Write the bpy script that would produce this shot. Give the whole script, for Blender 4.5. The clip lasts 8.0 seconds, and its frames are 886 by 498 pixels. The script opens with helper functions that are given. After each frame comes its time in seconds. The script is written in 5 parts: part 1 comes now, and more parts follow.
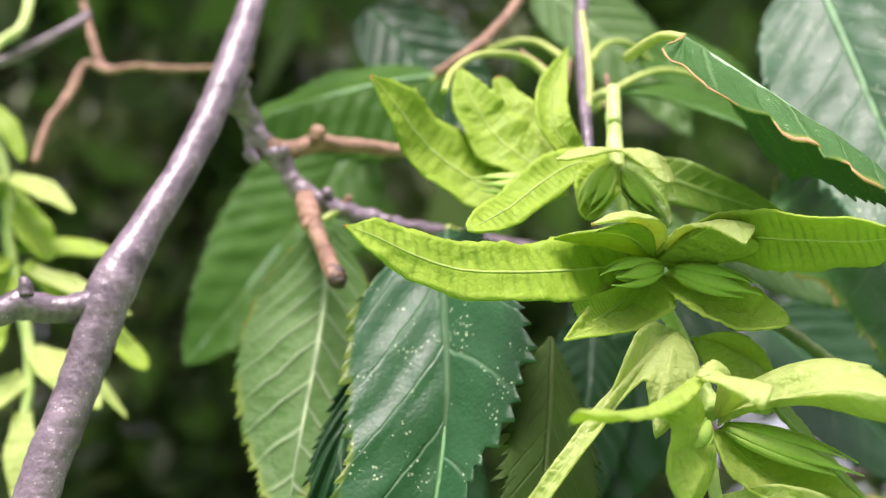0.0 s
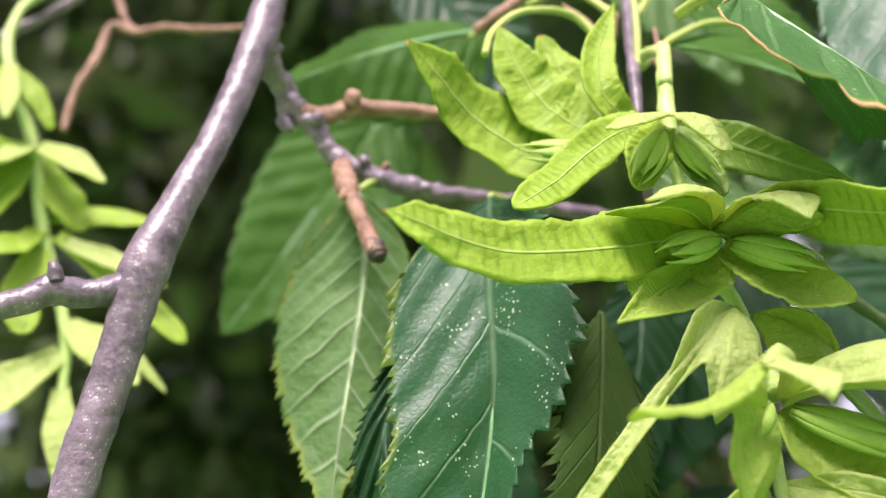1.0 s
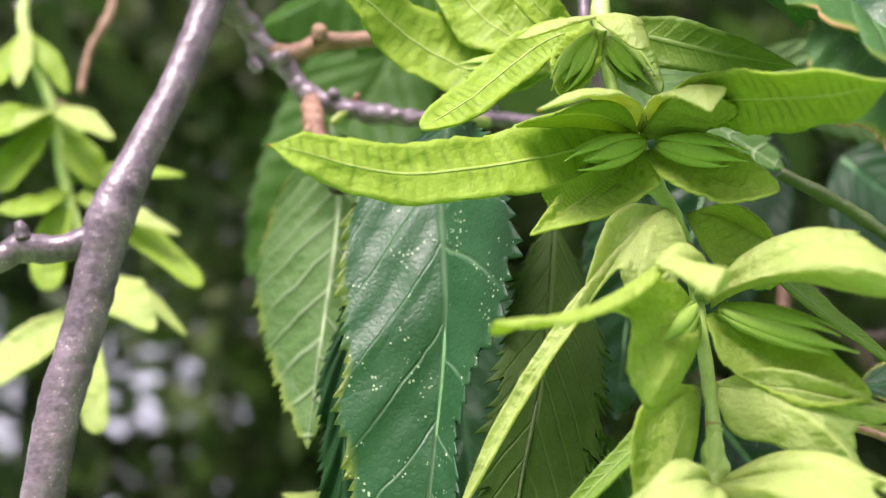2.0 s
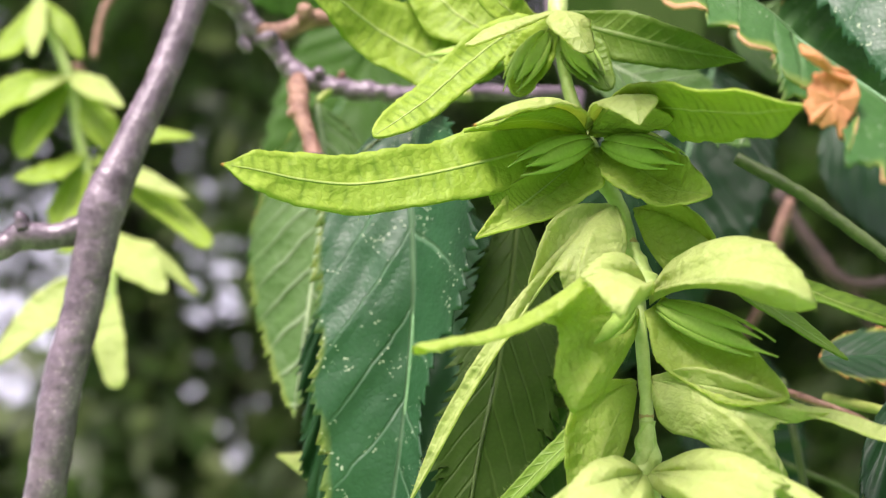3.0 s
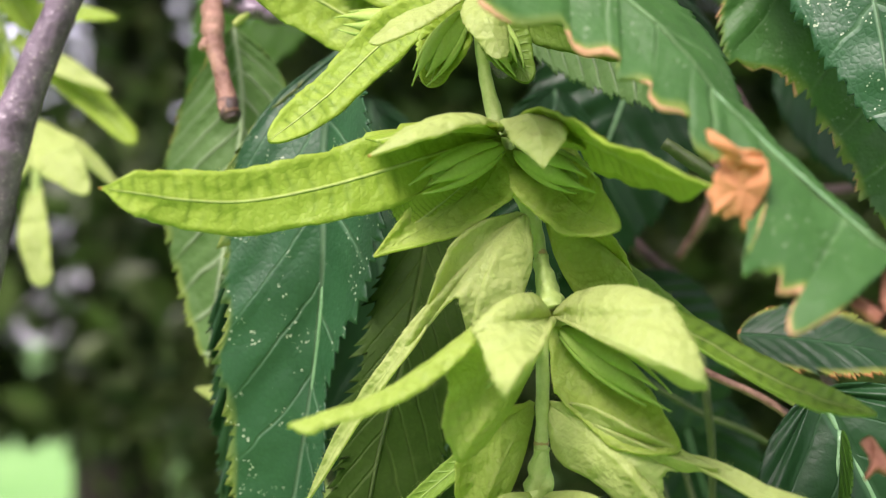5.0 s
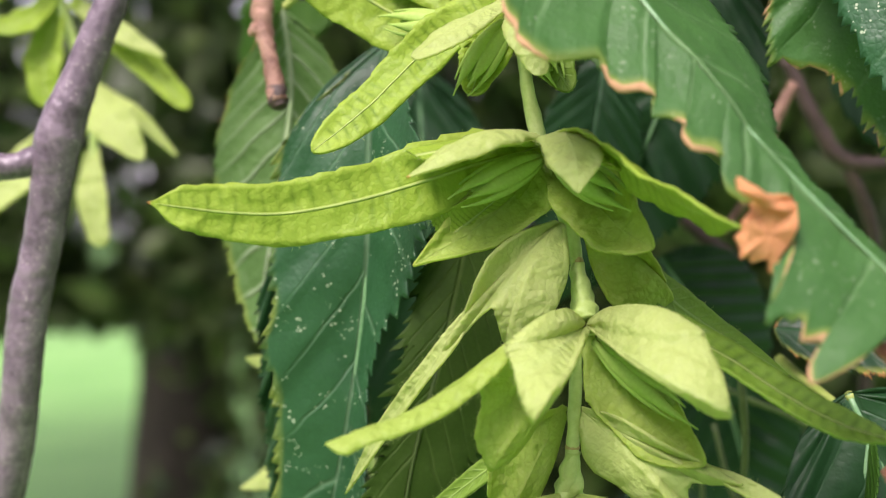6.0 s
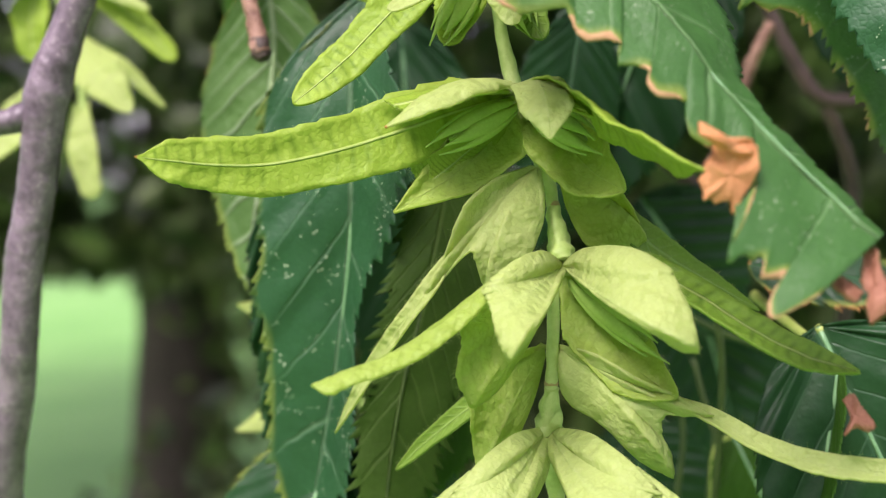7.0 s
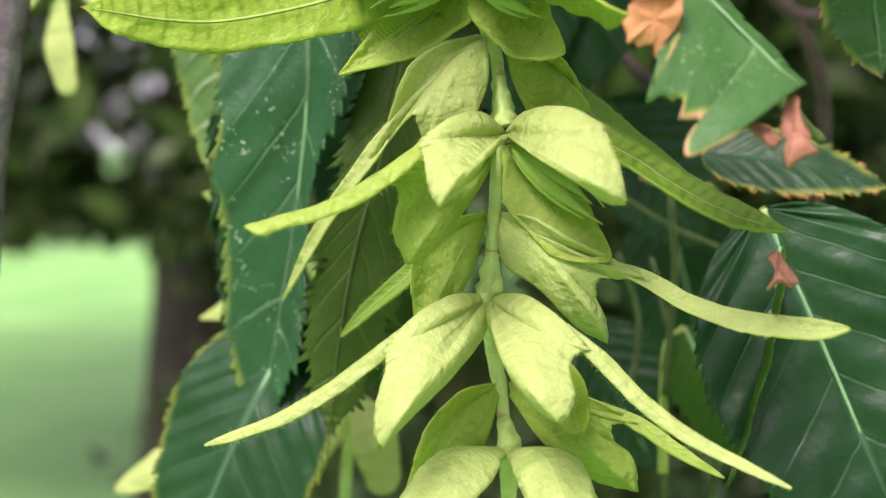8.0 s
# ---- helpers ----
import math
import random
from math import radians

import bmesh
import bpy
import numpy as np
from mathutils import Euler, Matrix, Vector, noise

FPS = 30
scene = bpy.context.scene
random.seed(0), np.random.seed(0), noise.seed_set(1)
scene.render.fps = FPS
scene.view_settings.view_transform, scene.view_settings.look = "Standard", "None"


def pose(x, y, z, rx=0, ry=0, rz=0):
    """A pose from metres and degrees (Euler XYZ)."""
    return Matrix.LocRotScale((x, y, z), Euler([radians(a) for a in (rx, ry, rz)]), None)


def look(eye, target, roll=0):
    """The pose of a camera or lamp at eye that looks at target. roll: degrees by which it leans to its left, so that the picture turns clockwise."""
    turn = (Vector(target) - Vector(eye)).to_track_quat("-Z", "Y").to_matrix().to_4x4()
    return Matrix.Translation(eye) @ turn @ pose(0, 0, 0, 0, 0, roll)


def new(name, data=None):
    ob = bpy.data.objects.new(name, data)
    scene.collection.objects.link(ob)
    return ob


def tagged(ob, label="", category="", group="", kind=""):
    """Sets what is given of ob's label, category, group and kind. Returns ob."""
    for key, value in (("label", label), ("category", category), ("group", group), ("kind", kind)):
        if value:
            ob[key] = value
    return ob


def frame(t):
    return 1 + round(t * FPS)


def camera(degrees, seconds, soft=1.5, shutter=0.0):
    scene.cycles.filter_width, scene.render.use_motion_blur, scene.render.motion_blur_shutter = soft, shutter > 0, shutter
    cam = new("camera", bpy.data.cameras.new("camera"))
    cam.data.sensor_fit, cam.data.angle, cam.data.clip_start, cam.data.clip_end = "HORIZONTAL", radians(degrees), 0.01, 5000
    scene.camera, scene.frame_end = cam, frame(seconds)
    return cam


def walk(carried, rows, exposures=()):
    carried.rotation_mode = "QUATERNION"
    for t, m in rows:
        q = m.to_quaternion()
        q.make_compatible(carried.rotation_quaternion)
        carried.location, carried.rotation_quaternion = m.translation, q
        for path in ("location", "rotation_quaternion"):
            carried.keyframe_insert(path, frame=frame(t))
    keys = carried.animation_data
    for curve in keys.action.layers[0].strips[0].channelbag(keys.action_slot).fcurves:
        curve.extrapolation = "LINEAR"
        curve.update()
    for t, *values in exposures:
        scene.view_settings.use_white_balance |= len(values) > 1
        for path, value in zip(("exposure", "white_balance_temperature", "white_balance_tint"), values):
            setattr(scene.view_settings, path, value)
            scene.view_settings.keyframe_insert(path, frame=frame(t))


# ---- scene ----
cam = camera(40.06, 8.0, soft=1.1)
# seconds, eye, yaw, pitch, lean to the left
PATH = [
    (0, -0.00912, 0.03136, 1.60682, -10.05, 24.41, 0.70),
    (0.5, -0.00756, 0.03109, 1.61364, -10.13, 20.57, 0.25),
    (1, -0.00909, 0.03485, 1.61250, -8.13, 21.28, 0.28),
    (1.5, 0.00498, 0.03400, 1.60964, -0.27, 21.79, 0.78),
    (2, 0.01150, 0.03307, 1.61190, 0.17, 17.89, -1.89),
    (2.2, 0.01730, 0.02773, 1.61242, 0.93, 16.54, -1.80),
    (3.3, 0.02707, 0.02558, 1.62294, 4.66, 10.65, -1.57),
    (3.5, 0.03134, 0.02656, 1.62506, 4.68, 8.94, -1.35),
    (4, 0.02798, 0.02344, 1.63491, 2.95, 3.49, -1.87),
    (4.5, 0.02398, 0.02756, 1.63906, 2.61, 1.14, -2.25),
    (4.7, 0.02680, 0.02790, 1.64039, 2.80, 0.70, -0.54),
    (5.8, 0.03295, 0.02660, 1.65450, 5.85, -4.95, -0.14),
    (6, 0.03252, 0.02607, 1.65390, 6.70, -5.47, 0.88),
    (6.5, 0.03308, 0.02246, 1.65289, 6.23, -6.55, 0.36),
    (7, 0.03434, 0.02284, 1.65463, 6.53, -8.21, -0.30),
    (7.5, 0.03423, 0.02168, 1.65273, 6.73, -9.10, 0.65),
    (8, 0.04117, 0.02056, 1.64538, 7.27, -9.45, 1.01),
]
# the whole picture leans: the cluster hangs plumb and the horizon is level once it is turned by this
PIVOT = Matrix.Translation((0.03, 0.03, 1.64))
LEAN = PIVOT @ pose(0, 0, 0, 5.0) @ PIVOT.inverted()
EYES = [(t, LEAN @ Matrix.Translation((x, y, z)) @ pose(0, 0, 0, 0, 0, yaw) @ pose(0, 0, 0, 90 + pitch) @ pose(0, 0, 0, 0, 0, roll)) for t, x, y, z, yaw, pitch, roll in PATH]
walk(cam, EYES, [(0.0, 1.49, 6330, 27), (2.0, 1.46, 6330, 27), (3.5, 1.44, 6350, 29), (6.0, 1.12, 6320, 29), (7.5, 1.18, 6230, 27), (8.0, 1.29, 6310, 28)])
cam.data.dof.use_dof = True
cam.data.dof.focus_distance = 0.104
cam.data.dof.aperture_fstop = 25.0

# ---- light: soft bright sky behind the camera and above ----
world = bpy.data.worlds.new("world")
scene.world = world
world.use_nodes = True
wn = world.node_tree.nodes
sky = wn.new("ShaderNodeTexSky")
sky.sky_type, sky.sun_disc = "NISHITA", False
sky.sun_elevation, sky.sun_rotation = radians(48), radians(202)
sky.dust_density, sky.air_density = 4.0, 1.0
veil = wn.new("ShaderNodeMix")
veil.data_type = "RGBA"
veil.inputs["Factor"].default_value = 0.7
veil.inputs["B"].default_value = (6.6, 6.4, 6.5, 1)
world.node_tree.links.new(sky.outputs[0], veil.inputs["A"])
wn["Background"].inputs["Strength"].default_value = 0.105
world.node_tree.links.new(veil.outputs["Result"], wn["Background"].inputs["Color"])
sun = new("sun", bpy.data.lights.new("sun", "SUN"))
sun.data.energy, sun.data.angle, sun.data.color = 2.7, radians(26), (1.0, 0.94, 0.84)
sun.matrix_world = look((-0.75, -1.9, 2.3), (0, 0, 0))


# ---- materials ----
def material(name):
    m = bpy.data.materials.new(name)
    m.use_nodes = True
    return m, m.node_tree.nodes, m.node_tree.links


def mathnode(nt, op, a, b=None, c=None):
    n = nt.nodes.new("ShaderNodeMath")
    n.operation = op
    for i, v in enumerate((a, b, c)):
        if v is None:
            continue
        if isinstance(v, (int, float)):
            n.inputs[i].default_value = v
        else:
            nt.links.new(v, n.inputs[i])
    return n.outputs[0]


def mixnode(nt, fac, a, b):
    n = nt.nodes.new("ShaderNodeMix")
    n.data_type = "RGBA"
    for sock, v in ((n.inputs["Factor"], fac), (n.inputs["A"], a), (n.inputs["B"], b)):
        if isinstance(v, tuple):
            sock.default_value = (*v, 1)
        elif isinstance(v, (int, float)):
            sock.default_value = v
        else:
            nt.links.new(v, sock)
    return n.outputs["Result"]


def ramp(nt, fac, lo, hi):
    n = nt.nodes.new("ShaderNodeMapRange")
    n.inputs["From Min"].default_value, n.inputs["From Max"].default_value = lo, hi
    nt.links.new(fac, n.inputs["Value"])
    return n.outputs["Result"]


def noisenode(nt, scale, detail=3.0, rough=0.55):
    tc = nt.nodes.new("ShaderNodeTexCoord")
    n = nt.nodes.new("ShaderNodeTexNoise")
    n.inputs["Scale"].default_value, n.inputs["Detail"].default_value, n.inputs["Roughness"].default_value = scale, detail, rough
    nt.links.new(tc.outputs["Object"], n.inputs["Vector"])
    return n.outputs["Fac"]


def leaf_material(name, colour, deep, vein, veins=11.0, rough=0.4, thin=0.35, relief=0.5, specks=0.0, vein_width=0.06, gloss=0.5, dry=(0.42, 0.17, 0.06), slant=0.0, mid_width=(0.015, 0.06), raised=False, vein_mix=0.55, quilt=0.5, crease=1.0, web_depth=0.1, net=1900.0, net_mix=0.22, furrow=0.0, mid_mix=0.8):
    """A thin plant surface; the UV runs along the midrib and from the midrib to the margin."""
    m, nodes, links = material(name)
    nt = m.node_tree
    uv = nodes.new("ShaderNodeUVMap")
    sep = nodes.new("ShaderNodeSeparateXYZ")
    links.new(uv.outputs[0], sep.inputs[0])
    u, s = sep.outputs[0], mathnode(nt, "ABSOLUTE", mathnode(nt, "SUBTRACT", sep.outputs[1], 0.5))
    s = mathnode(nt, "MULTIPLY", s, 2.0)
    wob = mathnode(nt, "MULTIPLY", mathnode(nt, "SUBTRACT", noisenode(nt, 130.0), 0.5), 0.04)
    lane = mathnode(nt, "ADD", mathnode(nt, "MULTIPLY", u, veins), mathnode(nt, "MULTIPLY", wob, veins))
    lane = mathnode(nt, "SUBTRACT", lane, mathnode(nt, "MULTIPLY", s, slant))
    dist = mathnode(nt, "ABSOLUTE", mathnode(nt, "SUBTRACT", mathnode(nt, "FRACT", lane), 0.5))
    lateral = mathnode(nt, "SUBTRACT", 1.0, ramp(nt, dist, 0.0, vein_width))
    lateral = mathnode(nt, "MULTIPLY", lateral, ramp(nt, s, 1.0, 0.55))
    mid = mathnode(nt, "SUBTRACT", 1.0, ramp(nt, s, *mid_width))
    web = nodes.new("ShaderNodeTexVoronoi")
    web.feature = "DISTANCE_TO_EDGE"
    web.inputs["Scale"].default_value = net
    tc = nodes.new("ShaderNodeTexCoord")
    links.new(tc.outputs["Object"], web.inputs["Vector"])
    cells = ramp(nt, web.outputs["Distance"], 0.0, 0.3)
    big, fine = noisenode(nt, 90.0, 4.0), noisenode(nt, 900.0, 3.0, 0.7)
    tone = mathnode(nt, "MULTIPLY_ADD", big, 0.8, mathnode(nt, "MULTIPLY", mathnode(nt, "ADD", fine, noisenode(nt, 2600.0, 2.0)), 0.32))
    base = mixnode(nt, ramp(nt, tone, 0.35, 0.9), deep, colour)
    lines = mathnode(nt, "SUBTRACT", 1.0, cells)
    base = mixnode(nt, mathnode(nt, "MULTIPLY", lines, net_mix), base, (deep[0] * 0.75, deep[1] * 0.78, deep[2] * 0.75))
    base = mixnode(nt, mathnode(nt, "MULTIPLY", lateral, vein_mix), base, vein)
    # crease shade put into the colour: darker patches along the sunken furrows
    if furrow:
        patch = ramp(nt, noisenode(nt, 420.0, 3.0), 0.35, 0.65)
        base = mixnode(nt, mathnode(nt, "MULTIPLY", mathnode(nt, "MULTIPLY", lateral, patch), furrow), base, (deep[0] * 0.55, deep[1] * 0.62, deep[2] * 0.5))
    base = mixnode(nt, mathnode(nt, "MULTIPLY", mid, mid_mix), base, vein)
    if specks:
        dots = nodes.new("ShaderNodeTexVoronoi")
        dots.inputs["Scale"].default_value = 2300.0
        links.new(tc.outputs["Object"], dots.inputs["Vector"])
        dot = mathnode(nt, "MULTIPLY", mathnode(nt, "LESS_THAN", dots.outputs["Distance"], mathnode(nt, "MULTIPLY", dots.outputs["Color"], 0.36)), mathnode(nt, "GREATER_THAN", noisenode(nt, 300.0), 0.55))
        base = mixnode(nt, mathnode(nt, "MULTIPLY", dot, specks), base, (0.55, 0.65, 0.45))
    at = nodes.new("ShaderNodeAttribute")
    at.attribute_name = "dry"
    dried = mathnode(nt, "GREATER_THAN", mathnode(nt, "ADD", at.outputs["Fac"], mathnode(nt, "MULTIPLY", mathnode(nt, "SUBTRACT", big, 0.5), 0.5)), 0.62)
    rim = ramp(nt, at.outputs["Fac"], 0.1, 0.6)
    base = mixnode(nt, mathnode(nt, "MULTIPLY", rim, 0.4), base, (0.5, 0.55, 0.08))
    base = mixnode(nt, dried, base, mixnode(nt, fine, dry, (dry[0] * 1.5, dry[1] * 1.9, dry[2] * 2.0)))
    p = nodes["Principled BSDF"]
    p.inputs["Specular IOR Level"].default_value = gloss
    links.new(base, p.inputs["Base Color"])
    links.new(mathnode(nt, "MULTIPLY_ADD", fine, 0.25, mathnode(nt, "MULTIPLY_ADD", dried, 0.3, rough - 0.12)), p.inputs["Roughness"])
    soft = noisenode(nt, 330.0, 1.0)
    flesh = mathnode(nt, "MULTIPLY_ADD", mathnode(nt, "MULTIPLY_ADD", noisenode(nt, 800.0, 1.0), 0.8, soft), quilt * 2.0, mathnode(nt, "MULTIPLY_ADD", cells, web_depth, mathnode(nt, "MULTIPLY", fine, 0.2)))
    height = mathnode(nt, "MULTIPLY_ADD", mathnode(nt, "MAXIMUM", mathnode(nt, "MULTIPLY", lateral, crease), mathnode(nt, "MULTIPLY", mid, mid_mix * 1.2)), 0.9 if raised else -0.8, flesh)
    bump = nodes.new("ShaderNodeBump")
    bump.inputs["Strength"].default_value, bump.inputs["Distance"].default_value = relief, 0.00035
    links.new(height, bump.inputs["Height"])
    links.new(bump.outputs[0], p.inputs["Normal"])
    t = nodes.new("ShaderNodeBsdfTranslucent")
    links.new(mixnode(nt, 0.5, base, (colour[0] * 1.5, colour[1] * 1.4, colour[2] * 0.5)), t.inputs["Color"])
    links.new(bump.outputs[0], t.inputs["Normal"])
    mix = nodes.new("ShaderNodeMixShader")
    mix.inputs[0].default_value = thin
    links.new(p.outputs[0], mix.inputs[1])
    links.new(t.outputs[0], mix.inputs[2])
    links.new(mix.outputs[0], nodes["Material Output"].inputs["Surface"])
    return m


def bark_material(name, dark, light, scale, rough=0.6, spots=0.0, relief=0.6, distance=0.0004):
    m, nodes, links = material(name)
    nt = m.node_tree
    a, b = noisenode(nt, scale, 5.0, 0.65), noisenode(nt, scale * 6, 3.0)
    base = mixnode(nt, ramp(nt, mathnode(nt, "MULTIPLY_ADD", b, 0.35, a), 0.45, 0.85), dark, light)
    if spots:
        v = nodes.new("ShaderNodeTexVoronoi")
        v.inputs["Scale"].default_value = scale * 8
        tc = nodes.new("ShaderNodeTexCoord")
        links.new(tc.outputs["Object"], v.inputs["Vector"])
        dot = mathnode(nt, "MULTIPLY", mathnode(nt, "LESS_THAN", v.outputs["Distance"], 0.2), mathnode(nt, "GREATER_THAN", a, 0.5))
        base = mixnode(nt, mathnode(nt, "MULTIPLY", dot, spots), base, (0.62, 0.55, 0.5))
    p = nodes["Principled BSDF"]
    links.new(base, p.inputs["Base Color"])
    p.inputs["Roughness"].default_value = rough
    bump = nodes.new("ShaderNodeBump")
    bump.inputs["Strength"].default_value, bump.inputs["Distance"].default_value = relief, distance
    links.new(mathnode(nt, "ADD", a, b), bump.inputs["Height"])
    links.new(bump.outputs[0], p.inputs["Normal"])
    return m


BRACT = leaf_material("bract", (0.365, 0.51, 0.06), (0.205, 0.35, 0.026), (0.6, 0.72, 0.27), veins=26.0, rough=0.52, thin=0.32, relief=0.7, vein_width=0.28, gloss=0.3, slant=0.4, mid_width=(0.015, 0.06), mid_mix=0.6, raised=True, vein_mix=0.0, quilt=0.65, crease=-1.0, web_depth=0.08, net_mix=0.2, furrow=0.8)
PALE = leaf_material("pale_bract", (0.51, 0.605, 0.23), (0.43, 0.54, 0.16), (0.6, 0.74, 0.36), veins=9.0, rough=0.5, thin=0.44, relief=0.85, vein_width=0.2, gloss=0.3, slant=1.4, mid_width=(0.0, 0.08), mid_mix=0.15, raised=True, vein_mix=0.03, quilt=1.0, crease=0.06, web_depth=0.1, net_mix=0.2)
SOFT = leaf_material("bract_inside", (0.46, 0.59, 0.14), (0.36, 0.5, 0.085), (0.6, 0.72, 0.27), veins=12.0, rough=0.5, thin=0.5, relief=0.9, vein_width=0.25, gloss=0.3, slant=1.2, mid_width=(0.0, 0.05), mid_mix=0.2, raised=True, vein_mix=0.04, quilt=1.2, crease=0.1, web_depth=0.1, net_mix=0.24, furrow=0.35)
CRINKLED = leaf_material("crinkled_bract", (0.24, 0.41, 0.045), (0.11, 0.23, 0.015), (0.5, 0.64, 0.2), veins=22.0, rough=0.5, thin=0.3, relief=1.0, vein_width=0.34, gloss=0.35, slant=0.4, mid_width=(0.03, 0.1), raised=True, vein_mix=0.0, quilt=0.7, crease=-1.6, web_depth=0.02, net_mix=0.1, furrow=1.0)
# shade put into the colour: darker bract copy for undersides and lobes behind
SHADY = leaf_material("shade_toned_bract", (0.22, 0.36, 0.05), (0.13, 0.25, 0.03), (0.3, 0.45, 0.12), veins=12.0, rough=0.5, thin=0.35, vein_width=0.15, gloss=0.35, slant=1.2, mid_width=(0.04, 0.12), raised=True, vein_mix=0.2, crease=0.3)
NUT = leaf_material("nutlet", (0.4, 0.58, 0.13), (0.28, 0.46, 0.07), (0.55, 0.7, 0.3), veins=0.0, rough=0.55, thin=0.2, vein_width=0.02, gloss=0.25, mid_width=(0.05, 0.5), mid_mix=0.1, quilt=0.3, raised=True, relief=0.5, web_depth=0.03)
STEM = bark_material("green_stem", (0.3, 0.43, 0.1), (0.48, 0.6, 0.22), 300.0, 0.5, 0.0, 0.3)
PETIOLE = bark_material("petiole", (0.26, 0.36, 0.06), (0.42, 0.48, 0.14), 250.0, 0.45, 0.0, 0.3)
DARK = leaf_material("dark_leaf", (0.026, 0.106, 0.038), (0.011, 0.057, 0.02), (0.24, 0.4, 0.24), veins=9.0, rough=0.44, thin=0.14, relief=0.45, web_depth=0.12, gloss=0.4, specks=0.7, vein_width=0.045, vein_mix=0.34, quilt=0.3, mid_width=(0.02, 0.06), net=1700.0, net_mix=0.12)
GREEN = leaf_material("green_leaf", (0.066, 0.18, 0.019), (0.033, 0.105, 0.011), (0.13, 0.27, 0.06), veins=12.0, rough=0.52, thin=0.4, relief=0.4, vein_width=0.06, vein_mix=0.35, gloss=0.25, web_depth=0.05, net_mix=0.12)
# deep shade put into the colour of back leaves; dark front leaves share it
DEEP = leaf_material("dark_shade_toned_leaf", (0.016, 0.062, 0.02), (0.008, 0.035, 0.011), (0.07, 0.16, 0.08), veins=9.0, rough=0.4, thin=0.1, relief=0.4, web_depth=0.05, gloss=0.26, vein_width=0.05, vein_mix=0.3, quilt=0.4, mid_width=(0.02, 0.06), net_mix=0.12)
UNDER = leaf_material("leaf_underside", (0.14, 0.265, 0.08), (0.075, 0.17, 0.04), (0.5, 0.62, 0.4), veins=12.0, rough=0.55, thin=0.4, relief=0.8, vein_width=0.1, gloss=0.3, raised=True, vein_mix=0.6)
RUSTY = leaf_material("browned_leaf", (0.07, 0.2, 0.045), (0.035, 0.125, 0.025), (0.2, 0.38, 0.15), veins=8.0, rough=0.5, thin=0.36, relief=0.6, web_depth=0.12, specks=0.35, vein_width=0.05, vein_mix=0.45, quilt=0.4, net_mix=0.12, gloss=0.4, dry=(0.52, 0.27, 0.14))
SAGE = leaf_material("olive_leaf", (0.055, 0.11, 0.016), (0.03, 0.064, 0.009), (0.085, 0.14, 0.03), veins=14.0, gloss=0.2, rough=0.6, thin=0.25, relief=0.5, vein_width=0.1, web_depth=0.04)
DRY = leaf_material("dry_leaf", (0.82, 0.42, 0.19), (0.7, 0.3, 0.15), (0.6, 0.3, 0.15), vein_mix=0.15, mid_mix=0.1, veins=7.0, rough=0.7, thin=0.3, relief=0.9, gloss=0.2)
BARK = bark_material("twig_bark", (0.05, 0.036, 0.05), (0.24, 0.185, 0.235), 260.0, 0.28, 0.45, 0.4)
BROWN = leaf_material("brown_leaf", (0.5, 0.24, 0.15), (0.28, 0.11, 0.075), (0.4, 0.2, 0.12), veins=5.0, rough=0.6, thin=0.25, relief=0.8, gloss=0.3)
NECK = bark_material("pale_neck", (0.3, 0.44, 0.09), (0.43, 0.57, 0.18), 380.0, 0.5, 0.0, 0.3)
NODE = bark_material("reddish_node", (0.3, 0.28, 0.08), (0.42, 0.32, 0.13), 700.0, 0.55, 0.0, 0.5)
# shade put into the colour: darker stem and bark for twigs further back
SHADE_STEM = bark_material("shade_toned_stem", (0.03, 0.055, 0.012), (0.07, 0.11, 0.025), 250.0, 0.55, 0.0, 0.3)
SHADE_BARK = bark_material("shade_toned_dark_bark", (0.022, 0.014, 0.012), (0.08, 0.05, 0.042), 220.0, 0.6, 0.0, 0.5)
RUSSET = bark_material("russet_twig", (0.15, 0.07, 0.048), (0.4, 0.235, 0.165), 420.0, 0.55, 0.3, 0.8)


# ---- builders ----
UP, FRONT, HOOD = (0, -0.45, 0.9), (0, -1, 0.1), (0, -0.75, 0.65)

def mesh_of(name, verts, faces, mat, parent=None, uvs=None, dry=None, smooth=True, label=""):
    me = bpy.data.meshes.new(name)
    me.from_pydata([tuple(v) for v in verts], [], faces)
    me.polygons.foreach_set("use_smooth", [smooth] * len(faces))
    if uvs is not None:
        layer = me.uv_layers.new(name="UVMap")
        idx = np.empty(len(me.loops), dtype=np.int32)
        me.loops.foreach_get("vertex_index", idx)
        layer.data.foreach_set("uv", np.asarray(uvs, dtype=np.float32)[idx].ravel())
    if dry is not None:
        me.attributes.new("dry", "FLOAT", "POINT").data.foreach_set("value", np.asarray(dry, dtype=np.float32))
    me.materials.append(mat)
    ob = new(name, me)
    if parent is not None:
        ob.parent = parent
        ob.matrix_parent_inverse = parent.matrix_basis.inverted()
    if label:
        tagged(ob, label)
    return ob


def thicken(ob, metres):
    mod = ob.modifiers.new("thickness", "SOLIDIFY")
    mod.thickness, mod.offset = metres, 0.0
    return ob


def spline(points, n):
    """A smooth curve through the points: places and directions at n even steps."""
    p = [Vector(q) for q in points]
    p = [p[0] * 2 - p[1]] + p + [p[-1] * 2 - p[-2]]
    out = []
    for i in range(n):
        f = i / (n - 1) * (len(p) - 3)
        k = min(int(f), len(p) - 4)
        f -= k
        a, b, c, d = p[k:k + 4]
        out.append(0.5 * (2 * b + (c - a) * f + (2 * a - 5 * b + 4 * c - d) * f * f + (3 * b - a - 3 * c + d) * f ** 3))
    ways = [(out[min(i + 1, n - 1)] - out[max(i - 1, 0)]).normalized() for i in range(n)]
    return out, ways


